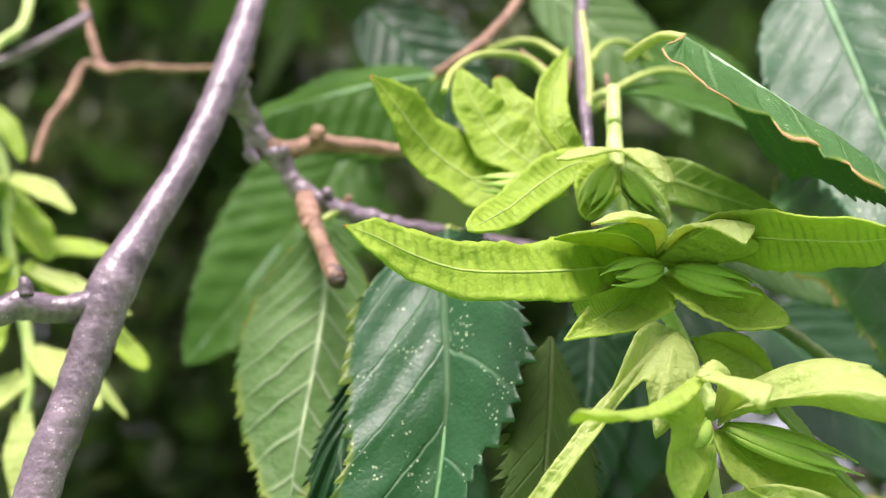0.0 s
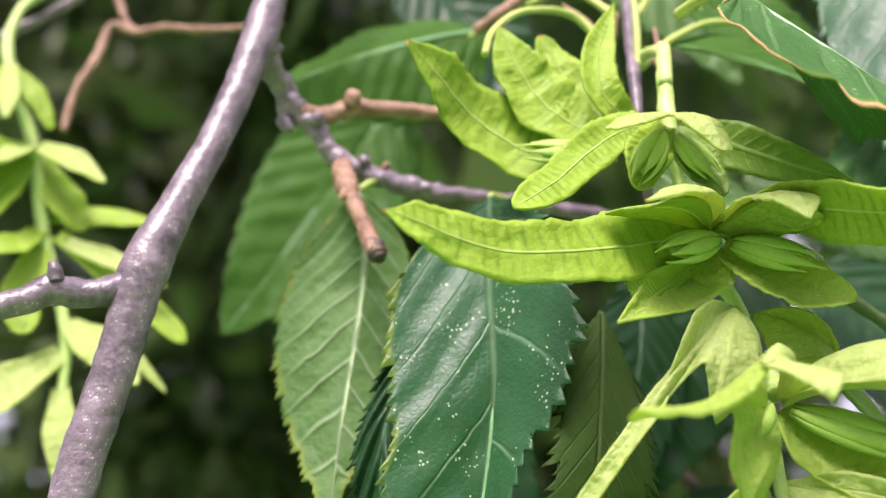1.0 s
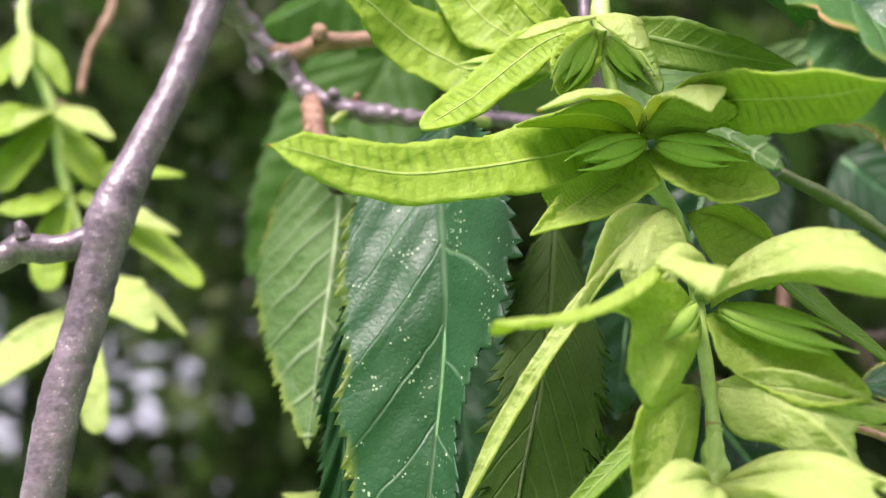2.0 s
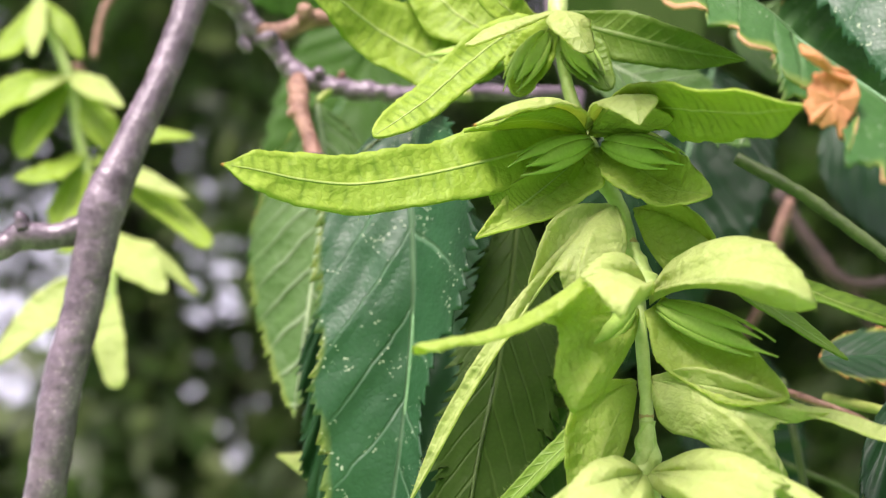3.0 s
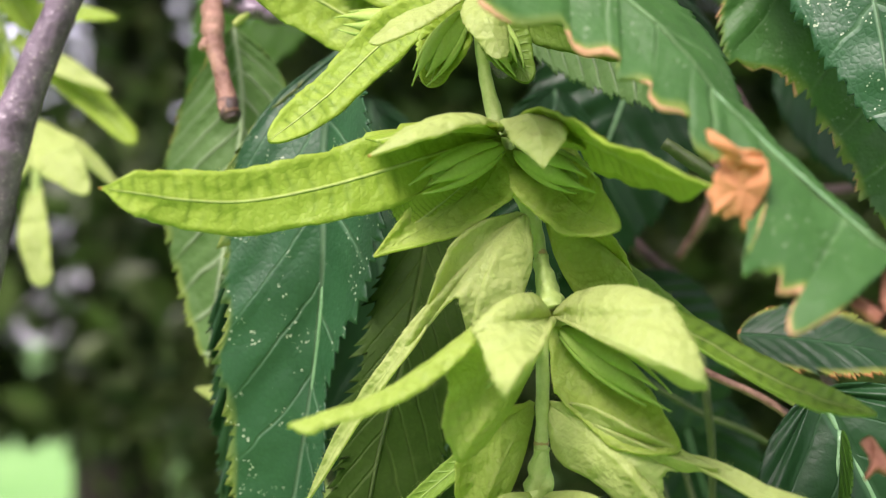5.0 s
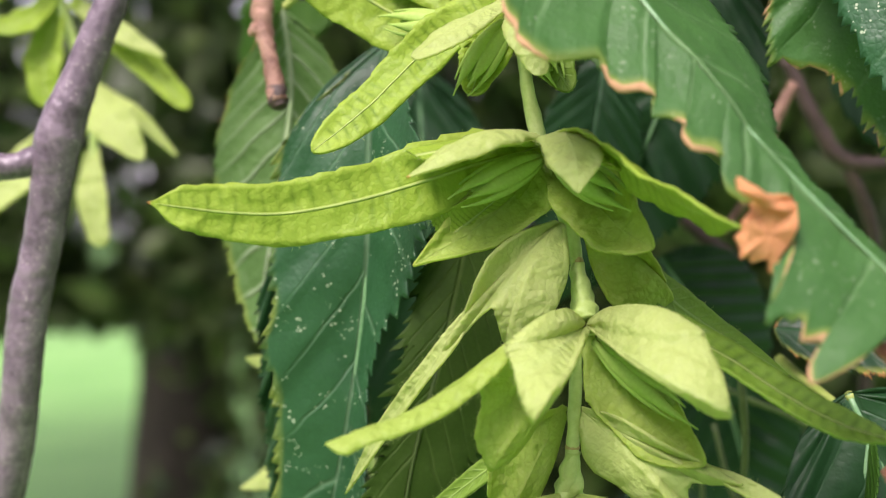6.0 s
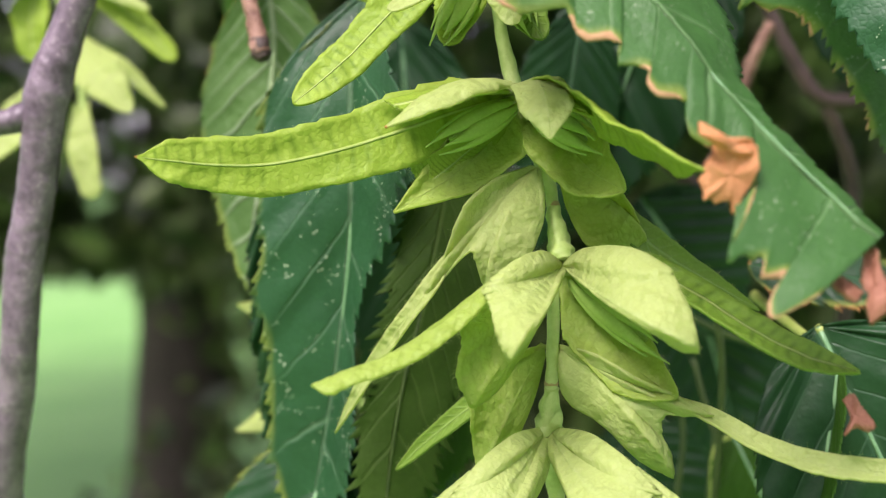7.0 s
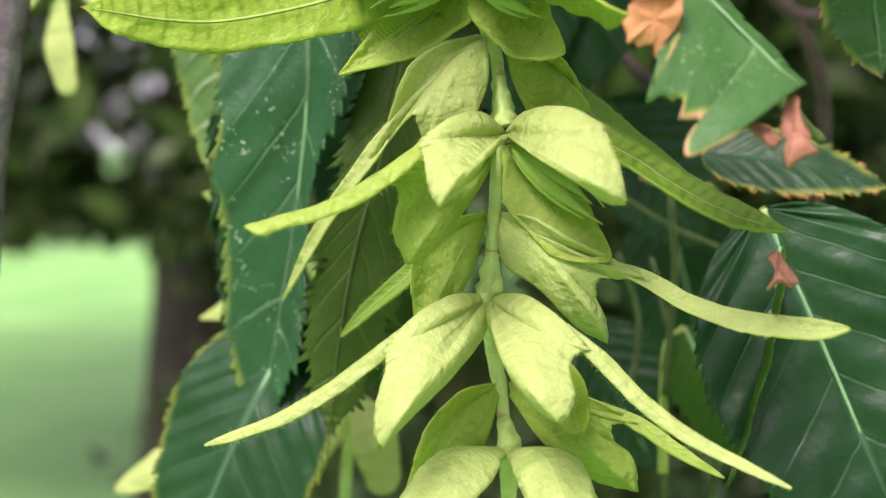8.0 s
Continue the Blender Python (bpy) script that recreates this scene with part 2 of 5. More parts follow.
def along(values, f):
    f *= len(values) - 1
    k = min(int(f), len(values) - 2)
    f -= k
    f = f * f * (3 - 2 * f) * 0.5 + f * 0.5
    return values[k] * (1 - f) + values[k + 1] * f


def tube(name, points, radii, mat, parent=None, n=40, ring=12, lumps=0.0, seed=0, label="", flat=1.0):
    """A round stem through the points, with knots of uneven girth."""
    mid, way = spline(points, n)
    verts, faces = [], []
    side = way[0].orthogonal().normalized()
    for i in range(n):
        side = (side - way[i] * side.dot(way[i])).normalized()
        up = way[i].cross(side)
        r = along(radii, i / (n - 1))
        for k in range(ring):
            a = 2 * math.pi * k / ring
            v = side * math.cos(a) + up * math.sin(a) * flat
            w = 1 + lumps * noise.noise(mid[i] * 900 + v * 0.8 + Vector((seed, 0, 0)))
            verts.append(mid[i] + v * r * w)
    for i in range(n - 1):
        for k in range(ring):
            a, b = i * ring + k, i * ring + (k + 1) % ring
            faces.append((a, b, b + ring, a + ring))
    faces.append(tuple(range(ring))[::-1])
    faces.append(tuple(range((n - 1) * ring, n * ring)))
    return mesh_of(name, verts, faces, mat, parent, label=label)


def empty(name, at, label, category, group=""):
    e = new(name)
    e.empty_display_size = 0.003
    e.matrix_basis = Matrix.Translation(at)
    return tagged(e, label, category, group)


def lobe(store, points, widths, face0, face1, cup=0.0, teeth=0.05, ruffle=0.0, seed=0, rows=84, cols=10):
    """Adds one lobe of a bract to store: a strip along the points with half widths in millimetres, facing from face0 to face1."""
    verts, faces, uvs = store
    mid, way = spline(points, rows)
    first = len(verts)
    f0, f1 = Vector(face0).normalized(), Vector(face1).normalized()
    for i in range(rows):
        f = i / (rows - 1)
        n = f0.lerp(f1, f)
        n = (n - way[i] * n.dot(way[i])).normalized()
        x = way[i].cross(n)
        w = along(widths, f) * 0.001
        if f > 0.88:
            w *= math.sqrt(max(0.0, 1 - ((f - 0.88) / 0.121) ** 2))
        for k in range(cols + 1):
            s = 2 * k / cols - 1
            tooth = 1.0
            if abs(s) > 0.99:
                g = (f * 15 + seed * 0.37 + 1.3 * noise.noise(Vector((f * 5, s * 3, seed)))) % 1.0
                tooth += teeth * (1.3 * g - 0.5) * (1.5 if s > 0 else 0.7) * (0.3 + abs(noise.noise(Vector((f * 4, s * 7, seed + 9)))) * 2.2) + 0.08 * noise.noise(Vector((f * 9, s, seed)))
            z = cup * w * s * s + 0.05 * w * noise.noise(Vector((f * 14, s * 1.5, seed * 1.3)))
            z += 0.018 * w * math.cos(2 * math.pi * (f * 13 - abs(s) * 1.1)) * min(1.0, abs(s) * 2.5)
            z += ruffle * w * abs(s) * noise.noise(Vector((f * 6, s * 0.7, seed * 3.1)))
            z += 0.05 * w * math.exp(-(s / 0.12) ** 2)
            verts.append(mid[i] + x * (s * w * tooth) + n * z)
            uvs.append((f, k / cols))
    for i in range(rows - 1):
        for k in range(cols):
            a = first + i * (cols + 1) + k
            faces.append((a, a + 1, a + cols + 2, a + cols + 1))


def fan(store, base, edges, lift, bulge, seed=0, rows=22, crumple=0.00012):
    """Adds a broad web of a bract to store: rays from its base to a lobed margin, arched along lift by bulge millimetres."""
    verts, faces, uvs = store
    base, lift = Vector(base), Vector(lift).normalized()
    rim = []
    for k, pts in enumerate(edges):
        run = spline(pts, 40)[0]
        rim += run if k == 0 else run[1:]
    first, n = len(verts), len(rim)
    long = np.array([max((b - base).length, 1e-5) for b in rim])
    slope = np.array([[(b - base).dot(lift), b.y - base.y] for b in rim]) / long[:, None]
    if bulge > 1:
        # a puffed hood: depth follows the direction of the ray
        ahead = sum(((b - base) for b in rim), Vector())
        ahead = (ahead - lift * ahead.dot(lift)).normalized()
        across = lift.cross(ahead)
        turn = np.array([math.atan2((b - base).dot(across), (b - base).dot(ahead)) for b in rim])
        ends = turn[long > 0.3 * long.max()]
        share = np.clip((turn - ends.min()) / (ends.max() - ends.min()), 0, 1)
        window = np.exp(-((turn[:, None] - turn) / 0.35) ** 2) * long ** 2
        window /= window.sum(axis=1)[:, None]
        even = window @ slope - slope
        reach = np.maximum(window @ long, long)
    else:
        # a flat roof: depth follows the margin
        window = np.clip(1 - ((np.arange(n)[:, None] - np.arange(n)) / 22.0) ** 2, 0, None)
        window /= window.sum(axis=1)[:, None]
        even = (window @ slope - slope) * np.array([1.0, 0.0])
        share, reach = np.arange(n) / (n - 1), long
    most = reach.max()
    for j, b in enumerate(rim):
        out = (b - base).normalized()
        v = j / (n - 1)
        saw = ((j * 0.21 + noise.noise(Vector((j * 0.05, seed, 1)))) % 1.0 - 0.5) * 0.00022 if 4 < j < n - 5 else 0.0
        for i in range(rows + 1):
            f = (i / rows) ** 0.85
            far = f * long[j] / reach[j]
            z = bulge * 0.001 * math.sin(math.pi * far ** 0.8) * min(1.0, 0.35 + reach[j] / most) * (0.12 + 0.88 * math.sin(math.pi * share[j]))
            z += even[j][0] * long[j] * f * (1 - f ** 5)
            at = base.lerp(b, f)
            at += lift * (z + crumple * noise.noise(at * 300.0 + Vector((seed, 0, 0))) * math.sqrt(f)) + out * saw * (f ** 6)
            at.y += (slope[j][1] + even[j][1]) * reach[j] * (1 - (1 - far) ** 2.6 - far)
            verts.append(at)
            uvs.append((0.04 + 0.9 * f, v))
    for j in range(n - 1):
        for i in range(rows):
            a = first + j * (rows + 1) + i
            faces.append((a, a + 1, a + rows + 2, a + rows + 1))
    return [(first + j * (rows + 1) + rows, first + j * (rows + 1) + rows - 2) for j in range(n)]


def nutlet(parent, base, tip, girth, face):
    """A small ribbed nut wrapped in pointed scales."""
    base, tip = Vector(base), Vector(tip)
    way = (tip - base).normalized()
    n = Vector(face)
    n = (n - way * n.dot(way)).normalized()
    x = way.cross(n)
    verts, faces, uvs, rows, ring = [], [], [], 24, 60
    for i in range(rows):
        f = i / (rows - 1)
        r = girth * 0.001 * (math.sin(math.pi * min(f ** 0.8 * 0.92 + 0.04, 1)) ** 0.75) * (1 - 0.25 * f)
        for k in range(ring):
            a = 2 * math.pi * k / ring
            rib = abs(math.cos(a * 5 + 0.6 * math.sin(f * 4)))
            w = 0.66 + 0.16 * rib * math.sin(math.pi * f) ** 0.5
            verts.append(base + (tip - base) * f * 0.9 + (x * math.cos(a) + n * math.sin(a) * 0.7) * r * w)
            uvs.append((f, 0.5 + 0.5 * rib))
    for i in range(rows - 1):
        for k in range(ring):
            a, b = i * ring + k, i * ring + (k + 1) % ring
            faces.append((a, b, b + ring, a + ring))
    faces.append(tuple(range(ring))[::-1])
    nut = mesh_of("nutlet", verts, faces, NUT, parent, uvs, label="ribbed green nutlet")
    # pointed scales round it
    verts, faces, uvs = [], [], []
    for q, (turn, reach, half) in enumerate(((0.35, 1.0, 0.5), (1.1, 1.2, 0.62), (2.0, 1.02, 0.6), (2.8, 1.1, 0.45))):
        first = len(verts)
        for i in range(16):
            f = i / 15
            g = f * reach
            r = girth * 0.00083 * (0.12 + 0.92 * math.sin(math.pi * min(g * 0.72 + 0.05, 1)) ** 0.75) * (1 - 0.2 * g)
            for k in range(5):
                c = (k / 2 - 1)
                a = turn + c * half * (1 - f ** 3) * (0.5 + f * (1 - f) * 2.2)
                lift = 1 + 0.1 * (1 - c * c) + 0.03 * q
                verts.append(base + (tip - base) * g + (x * math.cos(a) + n * math.sin(a) * 0.75) * r * lift)
                uvs.append((f, 0.5 + 0.3 * c))
        for i in range(15):
            for k in range(4):
                a = first + i * 5 + k
                faces.append((a, a + 1, a + 6, a + 5))
    thicken(mesh_of("husk", verts, faces, NUT, parent, uvs), 0.00012)
    return nut


def fringe(verts, edge, parent, count, length, seed, mat):
    """Fine pale hairs along the margins of a bract."""
    rnd = random.Random(seed)
    hv, hf = [], []
    for _ in range(count):
        i, k = rnd.choice(edge)
        out = verts[i] - verts[k]
        if out.length < 1e-7:
            continue
        out = (out.normalized() + Vector([rnd.uniform(-0.7, 0.7) for _ in range(3)])).normalized()
        side = out.orthogonal().normalized() * 0.000008
        n = len(hv)
        at = verts[i]
        hv += [at - side, at + side, at + out * length * rnd.uniform(0.4, 1.2)]
        hf.append((n, n + 1, n + 2))
    return tagged(mesh_of("hairs", hv, hf, mat, parent), kind="stuff")


def bract(catkin, mat, lobes, nut=None, hairs=90, label=""):
    """One winged bract: its first lobe, the side lobes and webs under it, a fringe of hairs and the nut."""
    every, edge, first = [], [], None
    for k, piece in enumerate(lobes):
        store = ([], [], [])
        if len(piece) >= 4 and isinstance(piece[3], (int, float)):
            base, edges, lift, bulge, *own = piece
            at = edges[-1][-1]
            rim = fan(store, base, edges, lift, bulge, seed=k + at[0] * 900)
        else:
            points, widths, face0, face1, cup, *own = piece
            at = points[-1]
            lobe(store, points, widths, face0, face1, cup, teeth=0.02 if own else 0.055 if mat == BRACT else 0.035, ruffle=0.14 if own else 0.3 if mat == BRACT else 0.2, seed=k + at[0] * 900)
            rim = [(i, i + (1 if q[1] == 0.0 else -1)) for i, q in enumerate(store[2]) if q[1] in (0.0, 1.0)]
        tips = [0.66 if u > 0.985 and label and len(piece) > 4 else 0.0 for u, _ in store[2]]
        ob = mesh_of("side_lobe" if first else "bract", store[0], store[1], own[0] if own else mat, first or catkin, store[2], dry=tips, label="" if first else label)
        thicken(ob, 0.00022)
        first = first or ob
        edge += [(a + len(every), b + len(every)) for a, b in rim]
        every += store[0]
    if hairs:
        fringe(every, edge, first, hairs * 3, 0.00048, int(at[0] * 1e5), PALE)
    if nut:
        nutlet(first, *nut)
    return first


def outline(u):
    return (math.sin(math.pi * u ** 0.72) ** 0.75) * (1 - 0.12 * u) if 0 < u < 1 else 0.0


def leaf(name, base, tip, half, face, mat, label, bend=0.06, fold=0.15, veins=11, petiole=(), seed=1, dry_side=0, group="leaves", ruffle=0.4, teeth=1.0, midrib=True, rows=230, cols=16, bites=(), browned=1.0, sides=None, pleat=0.012, back_fold=None, worn=0.0, spine=None, face_end=None):
    """A toothed hornbeam leaf: blade, raised midrib and stalk. half: half width in millimetres; dry_side: -1, 1 or 2 (both) for a browned, eaten margin."""
    base, tip = Vector(base), Vector(tip)
    ob = empty(name, base, label, "leaf", group)
    long = (tip - base).length
    if spine:
        fine = spline([base, *spine, tip], 601)[0]
        run = np.concatenate([[0.0], np.cumsum([(fine[i + 1] - fine[i]).length for i in range(600)])])
        long = float(run[-1])
        even = [int(np.searchsorted(run, long * i / 120)) for i in range(121)]
        rib_at = [fine[min(i, 600)] for i in even]
        rib_way = [(rib_at[min(i + 2, 120)] - rib_at[max(i - 2, 0)]).normalized() for i in range(121)]
    y = (tip - base).normalized()
    n = Vector(face)
    n = (n - y * n.dot(y)).normalized()
    x = y.cross(n)
    w = half * 0.001
    verts, uvs, dry, faces = [], [], [], []

    def place(px, py, pz):
        if spine:
            f = max(0.0, min(py / long, 1.0)) * 120
            q = min(int(f), 119)
            way = rib_way[q].lerp(rib_way[q + 1], f - q).normalized()
            up = Vector(face).normalized().lerp(Vector(face_end or face).normalized(), f / 120)
            up = (up - way * up.dot(way)).normalized()
            return rib_at[q].lerp(rib_at[q + 1], f - q) + way * max(0.0, py - long) + way.cross(up) * px + up * pz
        return base + y * py + x * px + n * (pz + bend * 4 * py * (long - py) / long)

    for side in (-1, 1):
        for i in range(rows + 1):
            u = i / rows
            o = outline(u)
            if sides:
                o = along(sides[0 if side < 0 else 1], u) / half
            saw = u * veins * 4 + 0.6 * noise.noise(Vector((u * 23, seed, side)))
            tooth = teeth * ((saw % 1.0 - 0.4) * (0.55 + 0.5 * noise.noise(Vector((math.floor(saw) * 1.7, seed, side)))) + ((u * veins + 0.5) % 1.0 - 0.5) * 0.55)
            if dry_side == side and u < worn:
                tooth *= 0.3
            root = max(0.0, u - 0.26 * o * min(1.0, (1 - u) * 4)) * long
            gone = 0.0
            if dry_side in (side, 2):
                gone = 0.03 + 0.06 * noise.noise(Vector((u * 14, seed * 1.7, side)))
                for centre, reach, deep, *only in bites:
                    if only and only[0] != side:
                        continue
                    gone = max(gone, deep * max(0.0, 1 - (abs(u - centre) / reach) ** 8) + 0.07 * noise.noise(Vector((u * 16, seed, side))))
            for k in range(cols + 1):
                s = k / cols
                px = side * w * o * s * min(1.0, 1.04 - gone) + (side * tooth * 0.001 * min(1.0, o * 3) if k == cols and u < 0.99 else 0)
                px = max(px * side, 0.0) * side
                py = root + (u * long - root) * s + (tooth * 0.0006 if k == cols else 0)
                py = min(py, long)
                ridge = math.cos(2 * math.pi * (u * veins - 0.5)) * (0.75 + 0.7 * noise.noise(Vector((u * 6, side * 1.9, seed * 0.7))))
                pz = (fold if side > 0 or back_fold is None else back_fold) * abs(px) - pleat * w * ridge * min(s * 3, 1) * (1.2 - 0.5 * s)
                pz += ruffle * 0.16 * w * s * s * noise.noise(Vector((u * 5, side * 2.3, seed)))
                pz += 0.03 * w * noise.noise(Vector((px * 300, py * 300, seed))) + 0.09 * w * noise.noise(Vector((px * 90, py * 70, seed * 1.3)))
                verts.append(place(px, py, pz))
                uvs.append((u, 0.5 + side * 0.5 * s))
                rim = 0.5 + 0.8 * noise.noise(Vector((u * 11, seed * 2.1, side * 3)))
                dry.append(max(0.0, min(1.0, 0.95 - (1 - s) * w * max(o, 0.05) * 1000 * 1.1)) * browned * max(0.0, min(1.2, rim * 2)) if dry_side in (side, 2) else 0.0)
    for h in (0, 1):
        for i in range(rows):
            for k in range(cols):
                a = h * (rows + 1) * (cols + 1) + i * (cols + 1) + k
                q = (a, a + 1, a + cols + 2, a + cols + 1)
                faces.append(q if h else q[::-1])
    blade = mesh_of("blade", verts, faces, mat, ob, uvs, dry)
    thicken(blade, 0.00018)
    if midrib:
        ribs = [place(0, long * f, -0.00012) for f in (0.0, 0.2, 0.4, 0.6, 0.8, 0.98)]
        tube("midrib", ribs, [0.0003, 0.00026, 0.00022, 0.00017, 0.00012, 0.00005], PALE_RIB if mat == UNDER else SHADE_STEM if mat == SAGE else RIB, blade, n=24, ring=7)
    if petiole:
        tube("petiole", [base, *petiole], [0.00042, 0.0005, 0.0006], PETIOLE, ob, n=20, ring=8)
    return ob


PALE_RIB = bark_material("pale_midrib", (0.3, 0.43, 0.2), (0.44, 0.56, 0.32), 250.0, 0.5, 0.0, 0.2)
RIB = bark_material("midrib_green", (0.12, 0.27, 0.12), (0.22, 0.4, 0.2), 250.0, 0.4, 0.0, 0.2)

# ---- ground and far trees ----
def ground_material():
    m, nodes, links = material("lawn_grass")
    nt = m.node_tree
    a, b = noisenode(nt, 0.8, 5.0), noisenode(nt, 14.0, 4.0)
    base = mixnode(nt, ramp(nt, mathnode(nt, "MULTIPLY_ADD", b, 0.5, a), 0.5, 1.0), (0.11, 0.29, 0.06), (0.2, 0.41, 0.11))
    links.new(base, nodes["Principled BSDF"].inputs["Base Color"])
    nodes["Principled BSDF"].inputs["Roughness"].default_value = 0.8
    return m


def foliage_material(name, a, b, thin=0.3):
    m, nodes, links = material(name)
    nt = m.node_tree
    geo = nodes.new("ShaderNodeNewGeometry")
    base = mixnode(nt, geo.outputs["Random Per Island"], a, b)
    p = nodes["Principled BSDF"]
    links.new(base, p.inputs["Base Color"])
    p.inputs["Roughness"].default_value = 0.45
    t = nodes.new("ShaderNodeBsdfTranslucent")
    links.new(base, t.inputs["Color"])
    mix = nodes.new("ShaderNodeMixShader")
    mix.inputs[0].default_value = thin
    links.new(p.outputs[0], mix.inputs[1])
    links.new(t.outputs[0], mix.inputs[2])
    links.new(mix.outputs[0], nodes["Material Output"].inputs["Surface"])
    return m


def ground():
    n, half = 60, 400.0
    verts, faces = [], []
    for i in range(n + 1):
        for k in range(n + 1):
            a, b = 2 * i / n - 1, 2 * k / n - 1
            x, y = half * a * abs(a), half * b * abs(b)
            verts.append((x, y, 0.05 * noise.noise(Vector((x * 0.2, y * 0.2, 0)))))
    for i in range(n):
        for k in range(n):
            q = i * (n + 1) + k
            faces.append((q, q + n + 1, q + n + 2, q + 1))
    ob = mesh_of("ground", verts, faces, ground_material())
    return tagged(ob, "mown green lawn under and beyond the trees", "lawn", kind="structure")


TRUNK = bark_material("tree_bark", (0.02, 0.015, 0.013), (0.055, 0.042, 0.036), 9.0, 0.85, 0.0, 1.0, 0.03)
CANOPY = foliage_material("tree_foliage", (0.03, 0.052, 0.022), (0.125, 0.175, 0.05))


def crown(name, parent, centres, count, spread, size, mat, seed):
    """Many small leaves in loose clumps, with gaps between them."""
    rnd = random.Random(seed)
    verts, faces = [], []
    for _ in range(count):
        cx, cy, cz, r = rnd.choice(centres)
        d = Vector([rnd.gauss(0, 1) for _ in range(3)]) * r * spread
        at = Vector((cx, cy, cz)) + d
        a = Vector([rnd.gauss(0, 1) for _ in range(3)]).normalized()
        b = a.orthogonal().normalized()
        b.rotate(Matrix.Rotation(rnd.uniform(0, 6.28), 3, a))
        s = size * rnd.uniform(0.6, 1.3)
        c = a.cross(b)
        n = len(verts)
        verts += [at - a * s, at + b * s * 0.5 + c * s * 0.12, at + a * s, at - b * s * 0.5 + c * s * 0.12]
        faces += [(n, n + 1, n + 2), (n, n + 2, n + 3)]
    return mesh_of(name, verts, faces, mat, parent, smooth=False)


def tree(at, height, girth, label, clumps, count, size, mat, seed, limbs=5, low=2.2, spread=2.4, more=()):
    rnd = random.Random(seed)
    ob = empty("tree", at, label, "tree", "trees behind the branch")
    at = Vector(at)
    pts = [at + Vector((rnd.uniform(-0.06, 0.06) * k, rnd.uniform(-0.06, 0.06) * k, height * k / 4 - (0.05 if k == 0 else 0))) for k in range(5)]
    tube("trunk", pts, [girth * 1.25, girth, girth * 0.9, girth * 0.6, girth * 0.2], TRUNK, ob, n=30, ring=16, lumps=0.12, seed=seed)
    centres = []
    for k in range(limbs):
        a = rnd.uniform(0, 6.28)
        z = low + (height - low) * k / limbs
        end = at + Vector((math.cos(a) * spread * rnd.uniform(0.6, 1), math.sin(a) * spread * rnd.uniform(0.6, 1), z + rnd.uniform(-0.2, 0.9)))
        start = at + Vector((0, 0, z))
        tube("limb", [start, (start + end) / 2 + Vector((0, 0, 0.25)), end], [girth * 0.4, girth * 0.25, girth * 0.08], TRUNK, ob, n=12, ring=8)
        for _ in range(clumps):
            f = rnd.uniform(0.3, 1.1)
            c = start.lerp(end, f)
            centres.append((c.x + rnd.gauss(0, 0.5), c.y + rnd.gauss(0, 0.5), c.z + rnd.gauss(0, 0.35), rnd.uniform(0.2, 0.5)))
    crown("crown", ob, centres + list(more), count, 0.55, size, mat, seed)
    return ob


ground()
rnd = random.Random(77)
# clumps overhead, mostly out of view, added to keep sky light off back leaves
OVERHEAD = []
for _ in range(190):
    y = rnd.uniform(0.24, 3.6)
    OVERHEAD.append((rnd.uniform(-2.4, 2.2), y, 2.0 + 0.42 * y + rnd.uniform(0.0, 0.9), rnd.uniform(0.12, 0.3)))
LOW = [(rnd.uniform(-3.6, -1.0), rnd.uniform(3.6, 5.6), rnd.uniform(1.7, 2.4), rnd.uniform(0.12, 0.26)) for _ in range(52)]
LOW += [(rnd.uniform(-3.4, -1.2), rnd.uniform(4.0, 5.2), rnd.uniform(1.34, 1.7), rnd.uniform(0.06, 0.1)) for _ in range(190)]
LOW += [(rnd.uniform(-0.9, 2.2), rnd.uniform(2.2, 4.6), rnd.uniform(0.5, 2.6), rnd.uniform(0.15, 0.35)) for _ in range(150)]
LOW += [(rnd.uniform(-0.5, 1.2), rnd.uniform(2.4, 3.8), rnd.uniform(2.3, 3.6), rnd.uniform(0.15, 0.3)) for _ in range(60)]
LOW = [c for c in LOW if not (-0.435 < c[0] / c[1] < -0.36 and 1.45 < c[2] < 1.85)]
tree((-1.44, 4.3, 0), 6.5, 0.16, "dark rough-barked tree trunk with hanging green foliage", 10, 95000, 0.055, CANOPY, 11, limbs=10, low=2.2, spread=2.2, more=OVERHEAD + LOW)
tree((-0.1, 5.4, 0), 7.5, 0.14, "dark tree with dense green foliage behind the branch", 8, 8000, 0.05, CANOPY, 12, limbs=9, low=2.3)
tree((1.5, 4.2, 0), 6.5, 0.13, "shaded tree with dense dark green foliage", 10, 16000, 0.05, CANOPY, 13, limbs=10, low=0.6)
tree((-8.5, 17.0, 0), 8.5, 0.2, "broad green tree at the edge of the lawn", 10, 5000, 0.06, CANOPY, 14, limbs=10, low=2.0, spread=3.0)
tree((2.8, 8.5, 0), 9.0, 0.2, "broad dark green tree beyond the lawn", 10, 12000, 0.07, CANOPY, 15, limbs=9, low=1.0, spread=3.2)
for k in (0, 1, 4, 5, 6, 7, 8):
    a = radians(-55 + k * 13.5)
    far = 30 + 5 * math.sin(k * 2.3)
    tree((far * math.sin(a), far * math.cos(a), 0), 13 + 2 * math.sin(k * 1.7), 0.35, "tall green tree at the far side of the lawn", 12, 3500, 0.22, CANOPY, 30 + k, limbs=9, low=1.6, spread=5.0)

